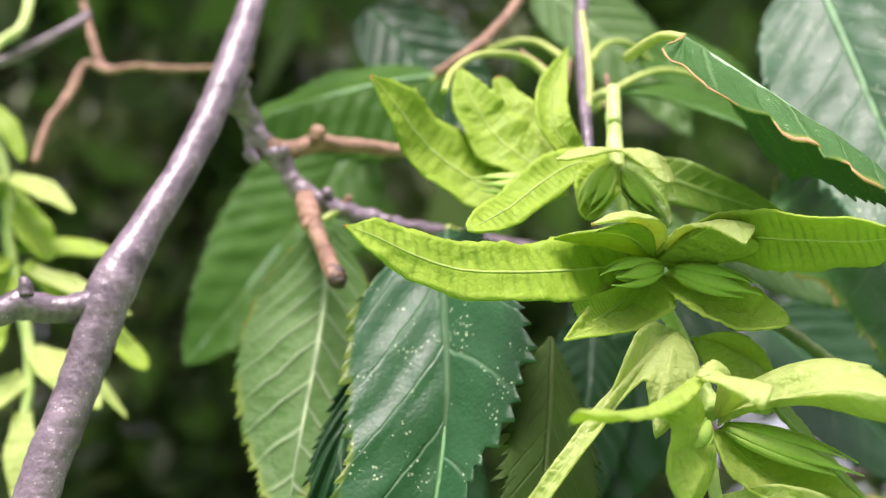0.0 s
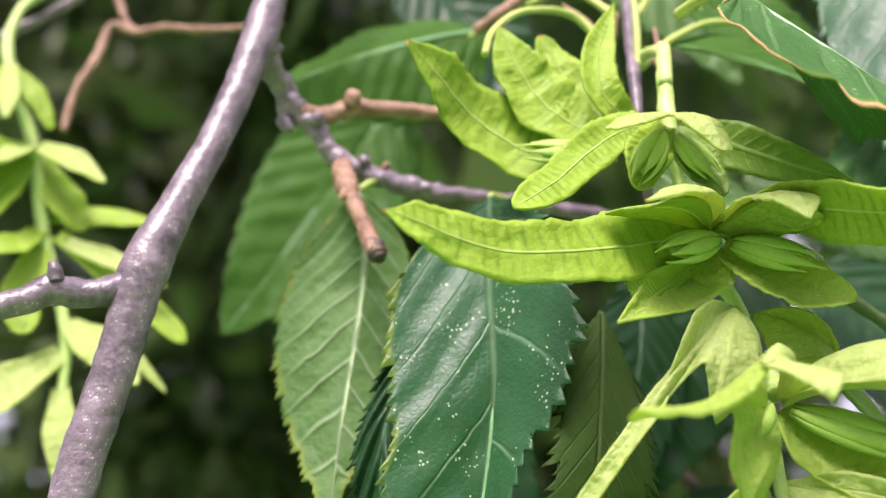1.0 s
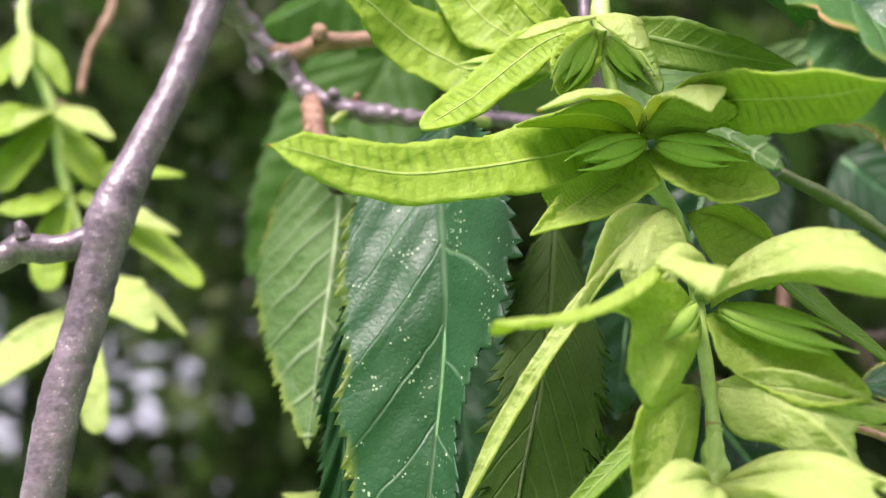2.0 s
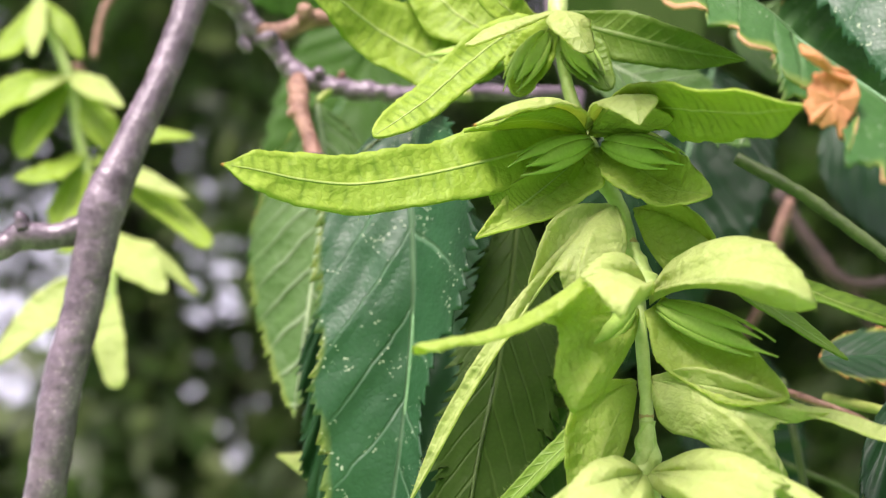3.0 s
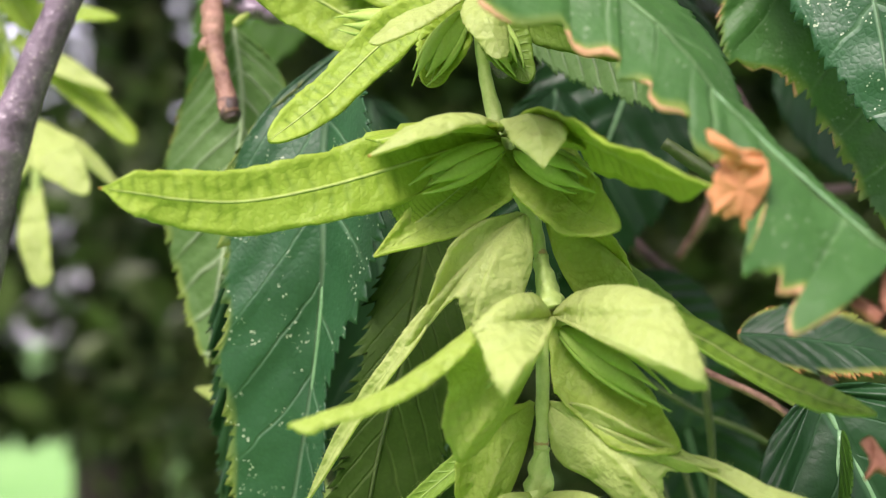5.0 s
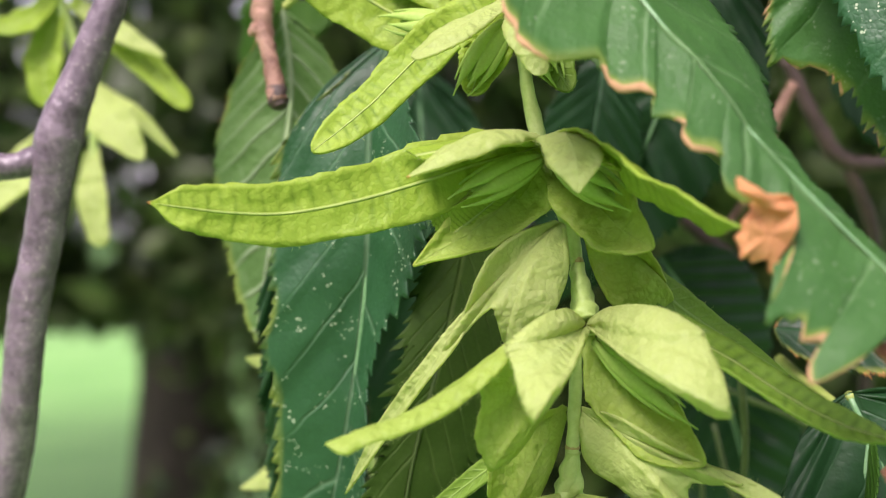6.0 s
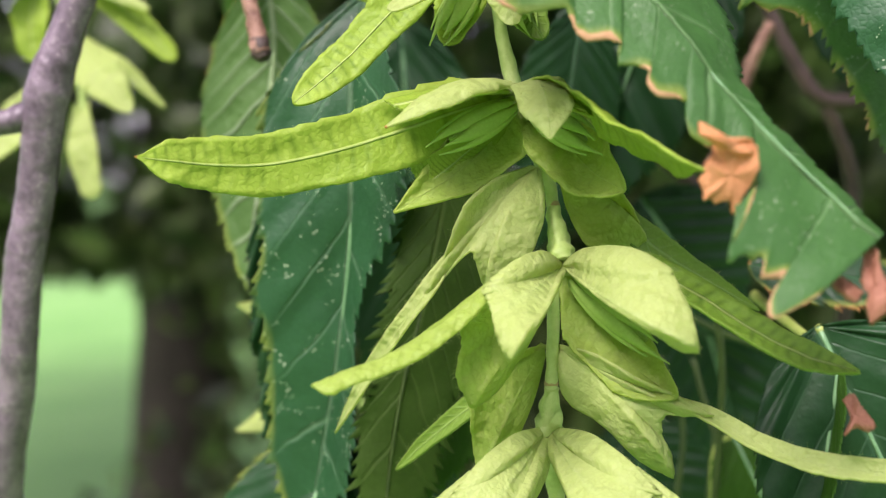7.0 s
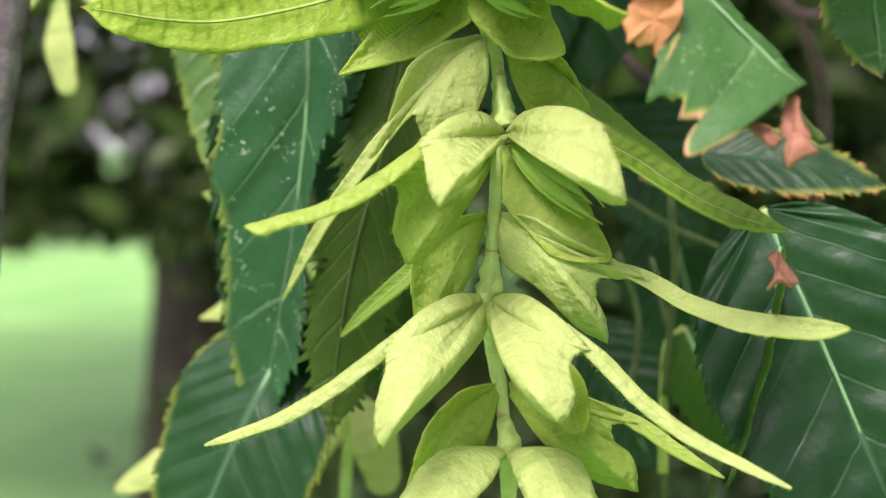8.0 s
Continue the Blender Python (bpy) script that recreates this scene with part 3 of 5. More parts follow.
# trees behind the walker, unseen, added to darken reflections and low sky light
for k in range(7):
    a = radians(105 + k * 25)
    tree((10 * math.sin(a), 10 * math.cos(a), 0), 4.6 + 0.6 * math.sin(k * 1.9), 0.18, "unseen leafy green tree added behind the walker to darken reflections", 12, 3000, 0.2, CANOPY, 50 + k, limbs=8, low=0.7, spread=2.4)
# high crown, mostly out of view, added to shade the near grass
HIGH = [(rnd.uniform(-6.5, -1.0), rnd.uniform(1.5, 6.8), rnd.uniform(4.4, 6.4), rnd.uniform(0.3, 0.6)) for _ in range(190)]
tree((-4.6, 3.4, 0), 7.0, 0.16, "added tree, mostly unseen, whose high green crown shades the near grass", 6, 22000, 0.11, CANOPY, 60, limbs=6, low=4.6, spread=2.2, more=HIGH)

# ---- the woody twigs ----
branch = empty("branch", (-0.022, 0.146, 1.6524), "smooth grey-brown hornbeam branch with side shoots", "branch")
tube("main_stem", [(-0.0085, 0.157, 1.71), (-0.0108, 0.153, 1.6935), (-0.0125, 0.1508, 1.6826), (-0.0142, 0.1496, 1.6753), (-0.0165, 0.1486, 1.6676), (-0.0192, 0.1477, 1.6605), (-0.0219, 0.147, 1.653), (-0.023, 0.1471, 1.6472), (-0.0242, 0.1473, 1.641), (-0.0258, 0.1474, 1.6345), (-0.027, 0.1478, 1.626), (-0.0284, 0.149, 1.6195), (-0.0302, 0.15, 1.6126), (-0.0322, 0.152, 1.604), (-0.036, 0.156, 1.586)],
     [0.00155, 0.00158, 0.00195, 0.00172, 0.00168, 0.0018, 0.0024, 0.00212, 0.00205, 0.0021, 0.00205, 0.0021, 0.00205, 0.0021, 0.0021], BARK, branch, n=190, ring=20, lumps=0.07)
tube("bough", [(-0.0086, 0.157, 1.7095), (0.02, 0.3, 1.95), (-0.1, 0.8, 2.45), (-0.5, 2.0, 3.2), (-1.1, 3.3, 3.65), (-1.44, 4.3, 3.25)], [0.0016, 0.004, 0.008, 0.016, 0.028, 0.04], BARK, branch, n=60, ring=12, lumps=0.1)
tube("side_shoot", [(-0.0222, 0.147, 1.6522), (-0.0242, 0.1465, 1.6505), (-0.027, 0.146, 1.6496), (-0.0298, 0.1455, 1.6498), (-0.0322, 0.145, 1.6485), (-0.0365, 0.1445, 1.647), (-0.042, 0.144, 1.6462)], [0.0019, 0.0015, 0.0013, 0.0016, 0.0013, 0.00125, 0.0012], BARK, branch, n=60, ring=14, lumps=0.15, seed=4)
tube("bud_scar", [(-0.0295, 0.1445, 1.6503), (-0.0297, 0.1442, 1.6513), (-0.03, 0.144, 1.652)], [0.0009, 0.0007, 0.0004], BARK, branch, n=10, ring=9, lumps=0.2)
tube("bent_twig", [(-0.0127, 0.151, 1.683), (-0.0118, 0.1545, 1.6808), (-0.0101, 0.157, 1.6794), (-0.0087, 0.158, 1.677), (-0.0066, 0.158, 1.6752), (-0.0046, 0.158, 1.6724), (-0.0024, 0.158, 1.6703), (0.0016, 0.158, 1.6689), (0.0054, 0.1585, 1.6684), (0.0095, 0.159, 1.6681), (0.018, 0.162, 1.6688), (0.03, 0.166, 1.6694)],
     [0.0019, 0.0016, 0.0013, 0.00148, 0.0012, 0.00115, 0.00125, 0.0011, 0.00105, 0.00085, 0.0009, 0.0009], BARK, branch, n=130, ring=16, lumps=0.42, seed=2)
tube("upper_twig", [(-0.0078, 0.158, 1.6762), (-0.0048, 0.158, 1.6764), (-0.0021, 0.158, 1.6775), (0.0033, 0.1585, 1.678), (0.0088, 0.159, 1.6782), (0.0163, 0.16, 1.6795)], [0.00125, 0.00112, 0.00105, 0.00085, 0.00078, 0.00065], RUSSET, branch, n=50, ring=12, lumps=0.3, seed=3)
for q, (a, b, r) in enumerate((((-0.0101, 0.1545, 1.6718), (-0.009, 0.1535, 1.67), 0.0007), ((-0.0064, 0.153, 1.671), (-0.0059, 0.152, 1.6717), 0.0007), ((-0.0035, 0.1535, 1.6663), (-0.004, 0.153, 1.6649), 0.0006), ((-0.0009, 0.1535, 1.6667), (-0.0006, 0.153, 1.6674), 0.0007), ((0.0015, 0.155, 1.6666), (0.0019, 0.154, 1.6671), 0.0005), ((-0.0029, 0.1495, 1.6611), (-0.0035, 0.149, 1.6602), 0.0006), ((-0.0005, 0.1467, 1.6538), (0.0008, 0.1462, 1.6538), 0.0007))):
    a, b = Vector(a) + Vector((0.0003, 0.0035, 0.0036)), Vector(b) + Vector((0.0003, 0.0035, 0.0036))
    tube("bud", [a, a.lerp(b, 0.6), b], [r * 1.2, r, r * 0.4], BARK if q in (0, 1, 3) else RUSSET, branch, n=10, ring=9, lumps=0.3, seed=q)
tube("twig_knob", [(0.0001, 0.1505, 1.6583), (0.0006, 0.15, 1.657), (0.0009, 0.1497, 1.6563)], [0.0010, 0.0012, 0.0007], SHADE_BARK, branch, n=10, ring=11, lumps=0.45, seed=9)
tube("twig_knob", [(-0.0021, 0.157, 1.6772), (-0.0021, 0.1565, 1.6782), (-0.0021, 0.1565, 1.6788)], [0.0009, 0.0010, 0.0006], RUSSET, branch, n=8, ring=9, lumps=0.2)
tube("hanging_stub", [(-0.003, 0.157, 1.6695), (-0.0026, 0.155, 1.667), (-0.002, 0.1535, 1.6645), (-0.0009, 0.152, 1.6612), (0.0006, 0.15, 1.6567)], [0.0012, 0.00125, 0.0010, 0.00088, 0.00105], RUSSET, branch, n=44, ring=12, lumps=0.35, seed=6)

# ---- the hanging cluster of winged fruits ----
catkin = empty("fruit_cluster", (0.0267, 0.134, 1.6691), "hanging cluster of yellow-green three-lobed hornbeam bracts", "fruit cluster")
tube("stem", [(0.0277, 0.137, 1.6759), (0.0266, 0.134, 1.6666), (0.027, 0.133, 1.6589), (0.0292, 0.1317, 1.6503), (0.0318, 0.1313, 1.643), (0.0319, 0.128, 1.6274), (0.0316, 0.129, 1.6223), (0.0333, 0.129, 1.6119), (0.0339, 0.129, 1.6074), (0.034, 0.129, 1.5982)],
     [0.0007, 0.0009, 0.00055, 0.0009, 0.00055, 0.00055, 0.0010, 0.00055, 0.0009, 0.0006], STEM, catkin, n=110, ring=14, lumps=0.25)

# first pair, eaten
bract(catkin, BRACT, [
    ([(0.0226, 0.138, 1.6646), (0.0161, 0.1404, 1.6642), (0.0095, 0.1404, 1.6675), (0.0049, 0.137, 1.6704), (0.0015, 0.1336, 1.6721)], [1.5, 3.3, 3.6, 2.8, 0.7], FRONT, (0.2, -1, 0.2), 0.2),
    ([(0.0212, 0.139, 1.6657), (0.0162, 0.14, 1.6697), (0.0133, 0.14, 1.674), (0.0116, 0.1401, 1.6785)], [2.0, 3.5, 2.7, 0.5], FRONT, FRONT, 0.25),
    ([(0.022, 0.1401, 1.6665), (0.0192, 0.1411, 1.6723), (0.0162, 0.1422, 1.6791)], [2.0, 2.8, 0.9], FRONT, FRONT, 0.3)],
    nut=((0.0214, 0.137, 1.6633), (0.0143, 0.139, 1.6641), 1.7, FRONT), label="eaten yellow-green bract with a brown tip")
bract(catkin, BRACT, [
    ([(0.0236, 0.136, 1.666), (0.0205, 0.135, 1.6691), (0.0207, 0.136, 1.6741), (0.0232, 0.138, 1.6812)], [1.2, 1.9, 1.6, 0.2], FRONT, FRONT, 0.4)])
# second pair
bract(catkin, PALE, [
    ([(0.0258, 0.132, 1.6656), (0.0215, 0.127, 1.6624), (0.0182, 0.125, 1.6599)], [0.7, 1.7, 0.9], UP, UP, -0.2)], hairs=30)
bract(catkin, PALE, [
    ([(0.0265, 0.132, 1.6656), (0.0272, 0.127, 1.6627), (0.0287, 0.125, 1.6586)], [0.7, 1.9, 0.8], UP, HOOD, -0.2)], hairs=30)
bract(catkin, BRACT, [
    ([(0.0256, 0.133, 1.6648), (0.0216, 0.1324, 1.6636), (0.0178, 0.131, 1.6603), (0.014, 0.1283, 1.656), (0.0098, 0.1254, 1.6521)], [1.0, 2.0, 2.1, 1.9, 1.2], FRONT, (0, -0.9, 0.35), 0.1),
    ([(0.0259, 0.133, 1.6648), (0.0237, 0.132, 1.6612), (0.0224, 0.131, 1.6571)], [1.0, 2.3, 1.0], FRONT, FRONT, 0.3)],
    nut=((0.0252, 0.132, 1.6634), (0.0219, 0.13, 1.6579), 1.7, FRONT))
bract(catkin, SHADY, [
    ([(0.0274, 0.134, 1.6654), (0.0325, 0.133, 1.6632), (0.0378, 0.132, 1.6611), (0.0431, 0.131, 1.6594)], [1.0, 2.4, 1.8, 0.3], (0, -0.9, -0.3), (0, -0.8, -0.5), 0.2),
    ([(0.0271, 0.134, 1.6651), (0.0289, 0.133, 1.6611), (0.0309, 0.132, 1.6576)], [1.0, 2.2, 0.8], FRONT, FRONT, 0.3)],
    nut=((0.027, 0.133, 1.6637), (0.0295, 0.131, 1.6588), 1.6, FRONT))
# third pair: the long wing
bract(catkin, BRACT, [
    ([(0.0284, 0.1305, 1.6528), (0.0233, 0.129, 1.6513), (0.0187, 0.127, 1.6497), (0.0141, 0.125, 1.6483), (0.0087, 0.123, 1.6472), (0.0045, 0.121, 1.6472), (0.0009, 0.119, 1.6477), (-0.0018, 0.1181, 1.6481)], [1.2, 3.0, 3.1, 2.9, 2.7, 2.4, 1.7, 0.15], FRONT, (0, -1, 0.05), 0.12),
    ([(0.0285, 0.131, 1.6521), (0.0268, 0.1305, 1.6491), (0.0234, 0.1285, 1.6459), (0.0183, 0.1259, 1.6428)], [1.2, 3.1, 2.5, 0.3], (0.2, -1, 0.3), (0, -0.9, 0.4), 0.55, SOFT),
    ([(0.0287, 0.1305, 1.6536), (0.0261, 0.1245, 1.6541), (0.0226, 0.1205, 1.6528), (0.0188, 0.1186, 1.6504)], [0.9, 1.6, 1.5, 0.2], UP, UP, -0.3, PALE),
    ((0.0284, 0.1305, 1.6529), [[(0.0281, 0.1305, 1.6532), (0.0258, 0.1258, 1.6539), (0.023, 0.1232, 1.653), (0.0203, 0.122, 1.6514)], [(0.0203, 0.122, 1.6514), (0.0188, 0.1238, 1.652), (0.0176, 0.126, 1.6524)], [(0.0176, 0.126, 1.6524), (0.0222, 0.1288, 1.6534), (0.0265, 0.1302, 1.6535)]], UP, 0.4, BRACT),
    ((0.0278, 0.1305, 1.6512), [[(0.0195, 0.1272, 1.6468), (0.0199, 0.1273, 1.6459), (0.0208, 0.1276, 1.6449)], [(0.0208, 0.1276, 1.6449), (0.0226, 0.1284, 1.6446), (0.025, 0.1296, 1.6462), (0.0281, 0.1308, 1.6502)]], (0, 1, -0.2), 1.0, BRACT)],
    nut=((0.0285, 0.129, 1.6519), (0.0225, 0.1255, 1.6488), 1.8, FRONT), hairs=200, label="long-winged yellow-green bract with a browned tip")
bract(catkin, BRACT, [
    ([(0.0294, 0.1305, 1.6531), (0.0331, 0.124, 1.653), (0.0366, 0.119, 1.651), (0.0401, 0.114, 1.6489), (0.043, 0.11, 1.6478)], [1.0, 2.8, 3.0, 2.4, 0.3], (0.1, -0.75, -0.6), (0.1, -0.7, -0.7), 0.2),
    ([(0.0296, 0.131, 1.6518), (0.0324, 0.129, 1.6492), (0.0352, 0.1265, 1.6464), (0.0379, 0.1235, 1.645)], [1.2, 3.0, 2.7, 1.0], (-0.2, -1, 0.3), FRONT, 0.55, SOFT),
    ([(0.029, 0.1305, 1.6535), (0.0305, 0.1245, 1.654), (0.0316, 0.1195, 1.6522), (0.0319, 0.1179, 1.6495)], [0.9, 2.1, 2.2, 0.3], UP, (-0.05, -0.95, 0.35), -0.12, PALE),
    ((0.0286, 0.1305, 1.6529), [[(0.0289, 0.1305, 1.6533), (0.0308, 0.1256, 1.654), (0.0324, 0.122, 1.653), (0.0329, 0.121, 1.652)], [(0.0329, 0.121, 1.652), (0.0343, 0.121, 1.6514), (0.035, 0.1228, 1.6512), (0.0324, 0.128, 1.6521), (0.0292, 0.1305, 1.6527)]], UP, 0.4, SOFT)],
    nut=((0.0299, 0.129, 1.6516), (0.0353, 0.1255, 1.6486), 1.9, FRONT), hairs=150)
# hooded pair between
bract(catkin, PALE, [
    ((0.0304, 0.131, 1.6463), [[(0.0298, 0.131, 1.6465), (0.0269, 0.1285, 1.6455), (0.0249, 0.127, 1.6436), (0.0236, 0.1268, 1.641), (0.0222, 0.1274, 1.6376), (0.0204, 0.128, 1.6348)], [(0.0204, 0.128, 1.6348), (0.0211, 0.128, 1.635), (0.0233, 0.127, 1.6378), (0.0252, 0.1265, 1.6393), (0.0256, 0.1265, 1.6381), (0.0263, 0.127, 1.635)], [(0.0263, 0.127, 1.635), (0.0289, 0.127, 1.6371), (0.0305, 0.128, 1.6397), (0.0312, 0.1295, 1.6428), (0.0308, 0.131, 1.646)]], (-0.35, -0.8, 0.45), 1.3),
    ([(0.024, 0.1285, 1.6403), (0.0219, 0.1278, 1.6368), (0.0196, 0.128, 1.6337), (0.0155, 0.13, 1.6278), (0.0114, 0.1325, 1.621)], [0.3, 0.9, 0.9, 0.85, 0.2], (-0.4, -0.7, 0.6), (-0.3, -0.8, 0.4), 0.5)], hairs=140)
bract(catkin, PALE, [
    ((0.0323, 0.132, 1.6462), [[(0.0324, 0.132, 1.6463), (0.0353, 0.13, 1.6459), (0.0383, 0.1295, 1.6435), (0.0402, 0.131, 1.6399)], [(0.0402, 0.131, 1.6399), (0.0375, 0.13, 1.6387), (0.035, 0.13, 1.6394), (0.0332, 0.1315, 1.6422), (0.0323, 0.132, 1.6455)]], (0.35, -0.8, 0.45), 1.3, SOFT),
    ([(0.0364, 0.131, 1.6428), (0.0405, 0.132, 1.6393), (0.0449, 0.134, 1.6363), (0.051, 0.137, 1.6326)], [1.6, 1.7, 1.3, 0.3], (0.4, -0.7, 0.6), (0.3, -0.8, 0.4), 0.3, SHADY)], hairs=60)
# fourth pair
bract(catkin, PALE, [
    ((0.0327, 0.129, 1.6378), [[(0.0327, 0.129, 1.6381), (0.0311, 0.1237, 1.6399), (0.0292, 0.12, 1.6397), (0.0275, 0.1183, 1.6386), (0.0265, 0.1177, 1.6376)], [(0.0265, 0.1177, 1.6376), (0.027, 0.1171, 1.637), (0.0275, 0.1155, 1.6362), (0.0282, 0.1132, 1.6345), (0.0291, 0.112, 1.6332)], [(0.0291, 0.112, 1.6332), (0.0307, 0.1145, 1.6347), (0.0321, 0.119, 1.6366), (0.0331, 0.128, 1.6376)]], HOOD, 0.5),
    ([(0.028, 0.1195, 1.6385), (0.0251, 0.1174, 1.6361), (0.0217, 0.1148, 1.6338), (0.0187, 0.113, 1.6326), (0.0164, 0.1112, 1.632), (0.0145, 0.1099, 1.6315)], [0.5, 1.2, 1.4, 1.3, 1.3, 1.6], (-0.25, -0.4, 0.88), (-0.15, -0.15, 0.97), -0.35, SOFT)], hairs=200)
bract(catkin, SOFT, [
    ((0.0318, 0.13, 1.637), [[(0.0305, 0.129, 1.6379), (0.0269, 0.1225, 1.6374), (0.0247, 0.119, 1.6357), (0.0231, 0.1185, 1.6344)], [(0.0231, 0.1185, 1.6344), (0.0246, 0.119, 1.634), (0.0248, 0.1195, 1.6328), (0.0243, 0.1195, 1.63), (0.0255, 0.12, 1.6272)], [(0.0255, 0.12, 1.6272), (0.0272, 0.1215, 1.6281), (0.0291, 0.125, 1.6307), (0.0311, 0.1285, 1.6339), (0.0319, 0.13, 1.6365)]], (0.1, 1, -0.3), 1.6)],
    nut=((0.0311, 0.1275, 1.6368), (0.0265, 0.1215, 1.6323), 1.7, FRONT), hairs=130)
bract(catkin, PALE, [
    ((0.0328, 0.129, 1.6378), [[(0.0328, 0.129, 1.6381), (0.0349, 0.1245, 1.6401), (0.0384, 0.1205, 1.6407), (0.0411, 0.118, 1.6396), (0.0418, 0.117, 1.6385), (0.0428, 0.115, 1.6364), (0.0433, 0.114, 1.6337)], [(0.0433, 0.114, 1.6337), (0.0419, 0.1148, 1.6337), (0.0405, 0.1165, 1.6345), (0.0385, 0.1192, 1.6361), (0.0363, 0.1222, 1.6374), (0.0345, 0.1255, 1.6375), (0.0329, 0.129, 1.637)]], HOOD, 0.5)], hairs=110)
bract(catkin, BRACT, [
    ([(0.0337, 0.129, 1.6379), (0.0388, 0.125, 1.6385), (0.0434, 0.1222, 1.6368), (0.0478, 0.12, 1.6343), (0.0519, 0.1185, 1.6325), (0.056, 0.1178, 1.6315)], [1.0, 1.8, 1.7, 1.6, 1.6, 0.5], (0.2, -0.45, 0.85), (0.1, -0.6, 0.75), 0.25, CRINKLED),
    ([(0.0333, 0.13, 1.637), (0.0359, 0.128, 1.633), (0.039, 0.125, 1.6299), (0.0424, 0.1222, 1.628)], [1.1, 3.0, 2.7, 0.9], (-0.2, -1, 0.2), FRONT, 0.5, SOFT)],
    nut=((0.0337, 0.1285, 1.6367), (0.0406, 0.1225, 1.6321), 1.9, FRONT), hairs=130)
# hooded pair below
bract(catkin, PALE, [
    ((0.0313, 0.1295, 1.6305), [[(0.0309, 0.1295, 1.6307), (0.0283, 0.1275, 1.6301), (0.0257, 0.1262, 1.6275), (0.025, 0.1265, 1.6228), (0.0257, 0.127, 1.6176)], [(0.0257, 0.127, 1.6176), (0.0285, 0.127, 1.6218), (0.0303, 0.1285, 1.6257), (0.0313, 0.1295, 1.6297)]], (-0.3, -0.85, 0.4), 1.3, SOFT),
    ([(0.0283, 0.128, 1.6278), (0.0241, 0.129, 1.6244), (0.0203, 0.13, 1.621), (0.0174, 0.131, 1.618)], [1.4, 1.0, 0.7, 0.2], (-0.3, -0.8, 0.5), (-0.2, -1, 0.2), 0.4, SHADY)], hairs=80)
bract(catkin, PALE, [
    ((0.0325, 0.129, 1.6305), [[(0.0325, 0.129, 1.6308), (0.0356, 0.1265, 1.6309), (0.0388, 0.1245, 1.6293), (0.0421, 0.123, 1.6281), (0.0454, 0.1215, 1.6267)], [(0.0454, 0.1215, 1.6267), (0.0431, 0.123, 1.6262), (0.0414, 0.1242, 1.6259), (0.0413, 0.1245, 1.6242), (0.0422, 0.1245, 1.6223), (0.0425, 0.125, 1.6201)], [(0.0425, 0.125, 1.6201), (0.0395, 0.1255, 1.6215), (0.0364, 0.1265, 1.6242), (0.0331, 0.128, 1.6264), (0.0323, 0.129, 1.6298)]], (0.3, -0.85, 0.4), 1.3),
    ([(0.0412, 0.1248, 1.6275), (0.0452, 0.1222, 1.6264), (0.049, 0.1205, 1.6247), (0.0533, 0.1185, 1.6238), (0.0582, 0.117, 1.6238), (0.061, 0.116, 1.6243)], [0.3, 0.8, 0.85, 1.0, 0.9, 0.4], (0.2, -0.7, 0.7), (0, -0.8, 0.6), 0.4)], hairs=170)
# fifth pair
bract(catkin, PALE, [
    ((0.0314, 0.129, 1.6228), [[(0.0313, 0.129, 1.6232), (0.0288, 0.1235, 1.624), (0.0267, 0.1195, 1.6233), (0.025, 0.1178, 1.6218), (0.024, 0.1172, 1.6205)], [(0.024, 0.1172, 1.6205), (0.0244, 0.1164, 1.6197), (0.0245, 0.1155, 1.6192), (0.0241, 0.1138, 1.617), (0.0242, 0.1125, 1.6149), (0.0248, 0.112, 1.6136)], [(0.0248, 0.112, 1.6136), (0.0264, 0.1135, 1.6154), (0.0291, 0.117, 1.6178), (0.031, 0.1215, 1.6196), (0.0318, 0.125, 1.6208), (0.0316, 0.129, 1.6223)]], (-0.05, -0.75, 0.65), 0.4),
    ([(0.0258, 0.1188, 1.622), (0.0228, 0.1171, 1.6195), (0.0195, 0.1159, 1.617), (0.016, 0.1151, 1.6149), (0.0124, 0.1145, 1.6134), (0.0096, 0.114, 1.6124)], [0.5, 0.7, 0.7, 0.6, 0.45, 0.2], (-0.05, -0.75, 0.65), (-0.05, -0.75, 0.65), -0.3)], hairs=220)
bract(catkin, PALE, [
    ((0.0318, 0.129, 1.6228), [[(0.0319, 0.129, 1.6232), (0.0353, 0.1235, 1.6243), (0.0381, 0.1195, 1.6236), (0.0398, 0.1182, 1.6224), (0.041, 0.1175, 1.6213)], [(0.041, 0.1175, 1.6213), (0.0401, 0.117, 1.6211), (0.0394, 0.1155, 1.6204), (0.0399, 0.1135, 1.6187), (0.0396, 0.1125, 1.6174), (0.0388, 0.112, 1.6167)], [(0.0388, 0.112, 1.6167), (0.0366, 0.114, 1.6173), (0.0348, 0.117, 1.6189), (0.0325, 0.1235, 1.6209), (0.0316, 0.1265, 1.6218), (0.0317, 0.129, 1.6223)]], (0.05, -0.75, 0.65), 0.4),
    ([(0.0388, 0.119, 1.6227), (0.0422, 0.1172, 1.6204), (0.0454, 0.1159, 1.6176), (0.0493, 0.1147, 1.6152), (0.0531, 0.1135, 1.6137), (0.0567, 0.112, 1.6125)], [0.5, 0.7, 0.7, 0.6, 0.45, 0.2], (0.05, -0.75, 0.65), (0.05, -0.75, 0.65), -0.3)], hairs=220)
bract(catkin, BRACT, [
    ([(0.035, 0.128, 1.6188), (0.0386, 0.124, 1.6163), (0.0404, 0.121, 1.613)], [0.9, 2.0, 1.2], FRONT, FRONT, 0.3)], hairs=40)
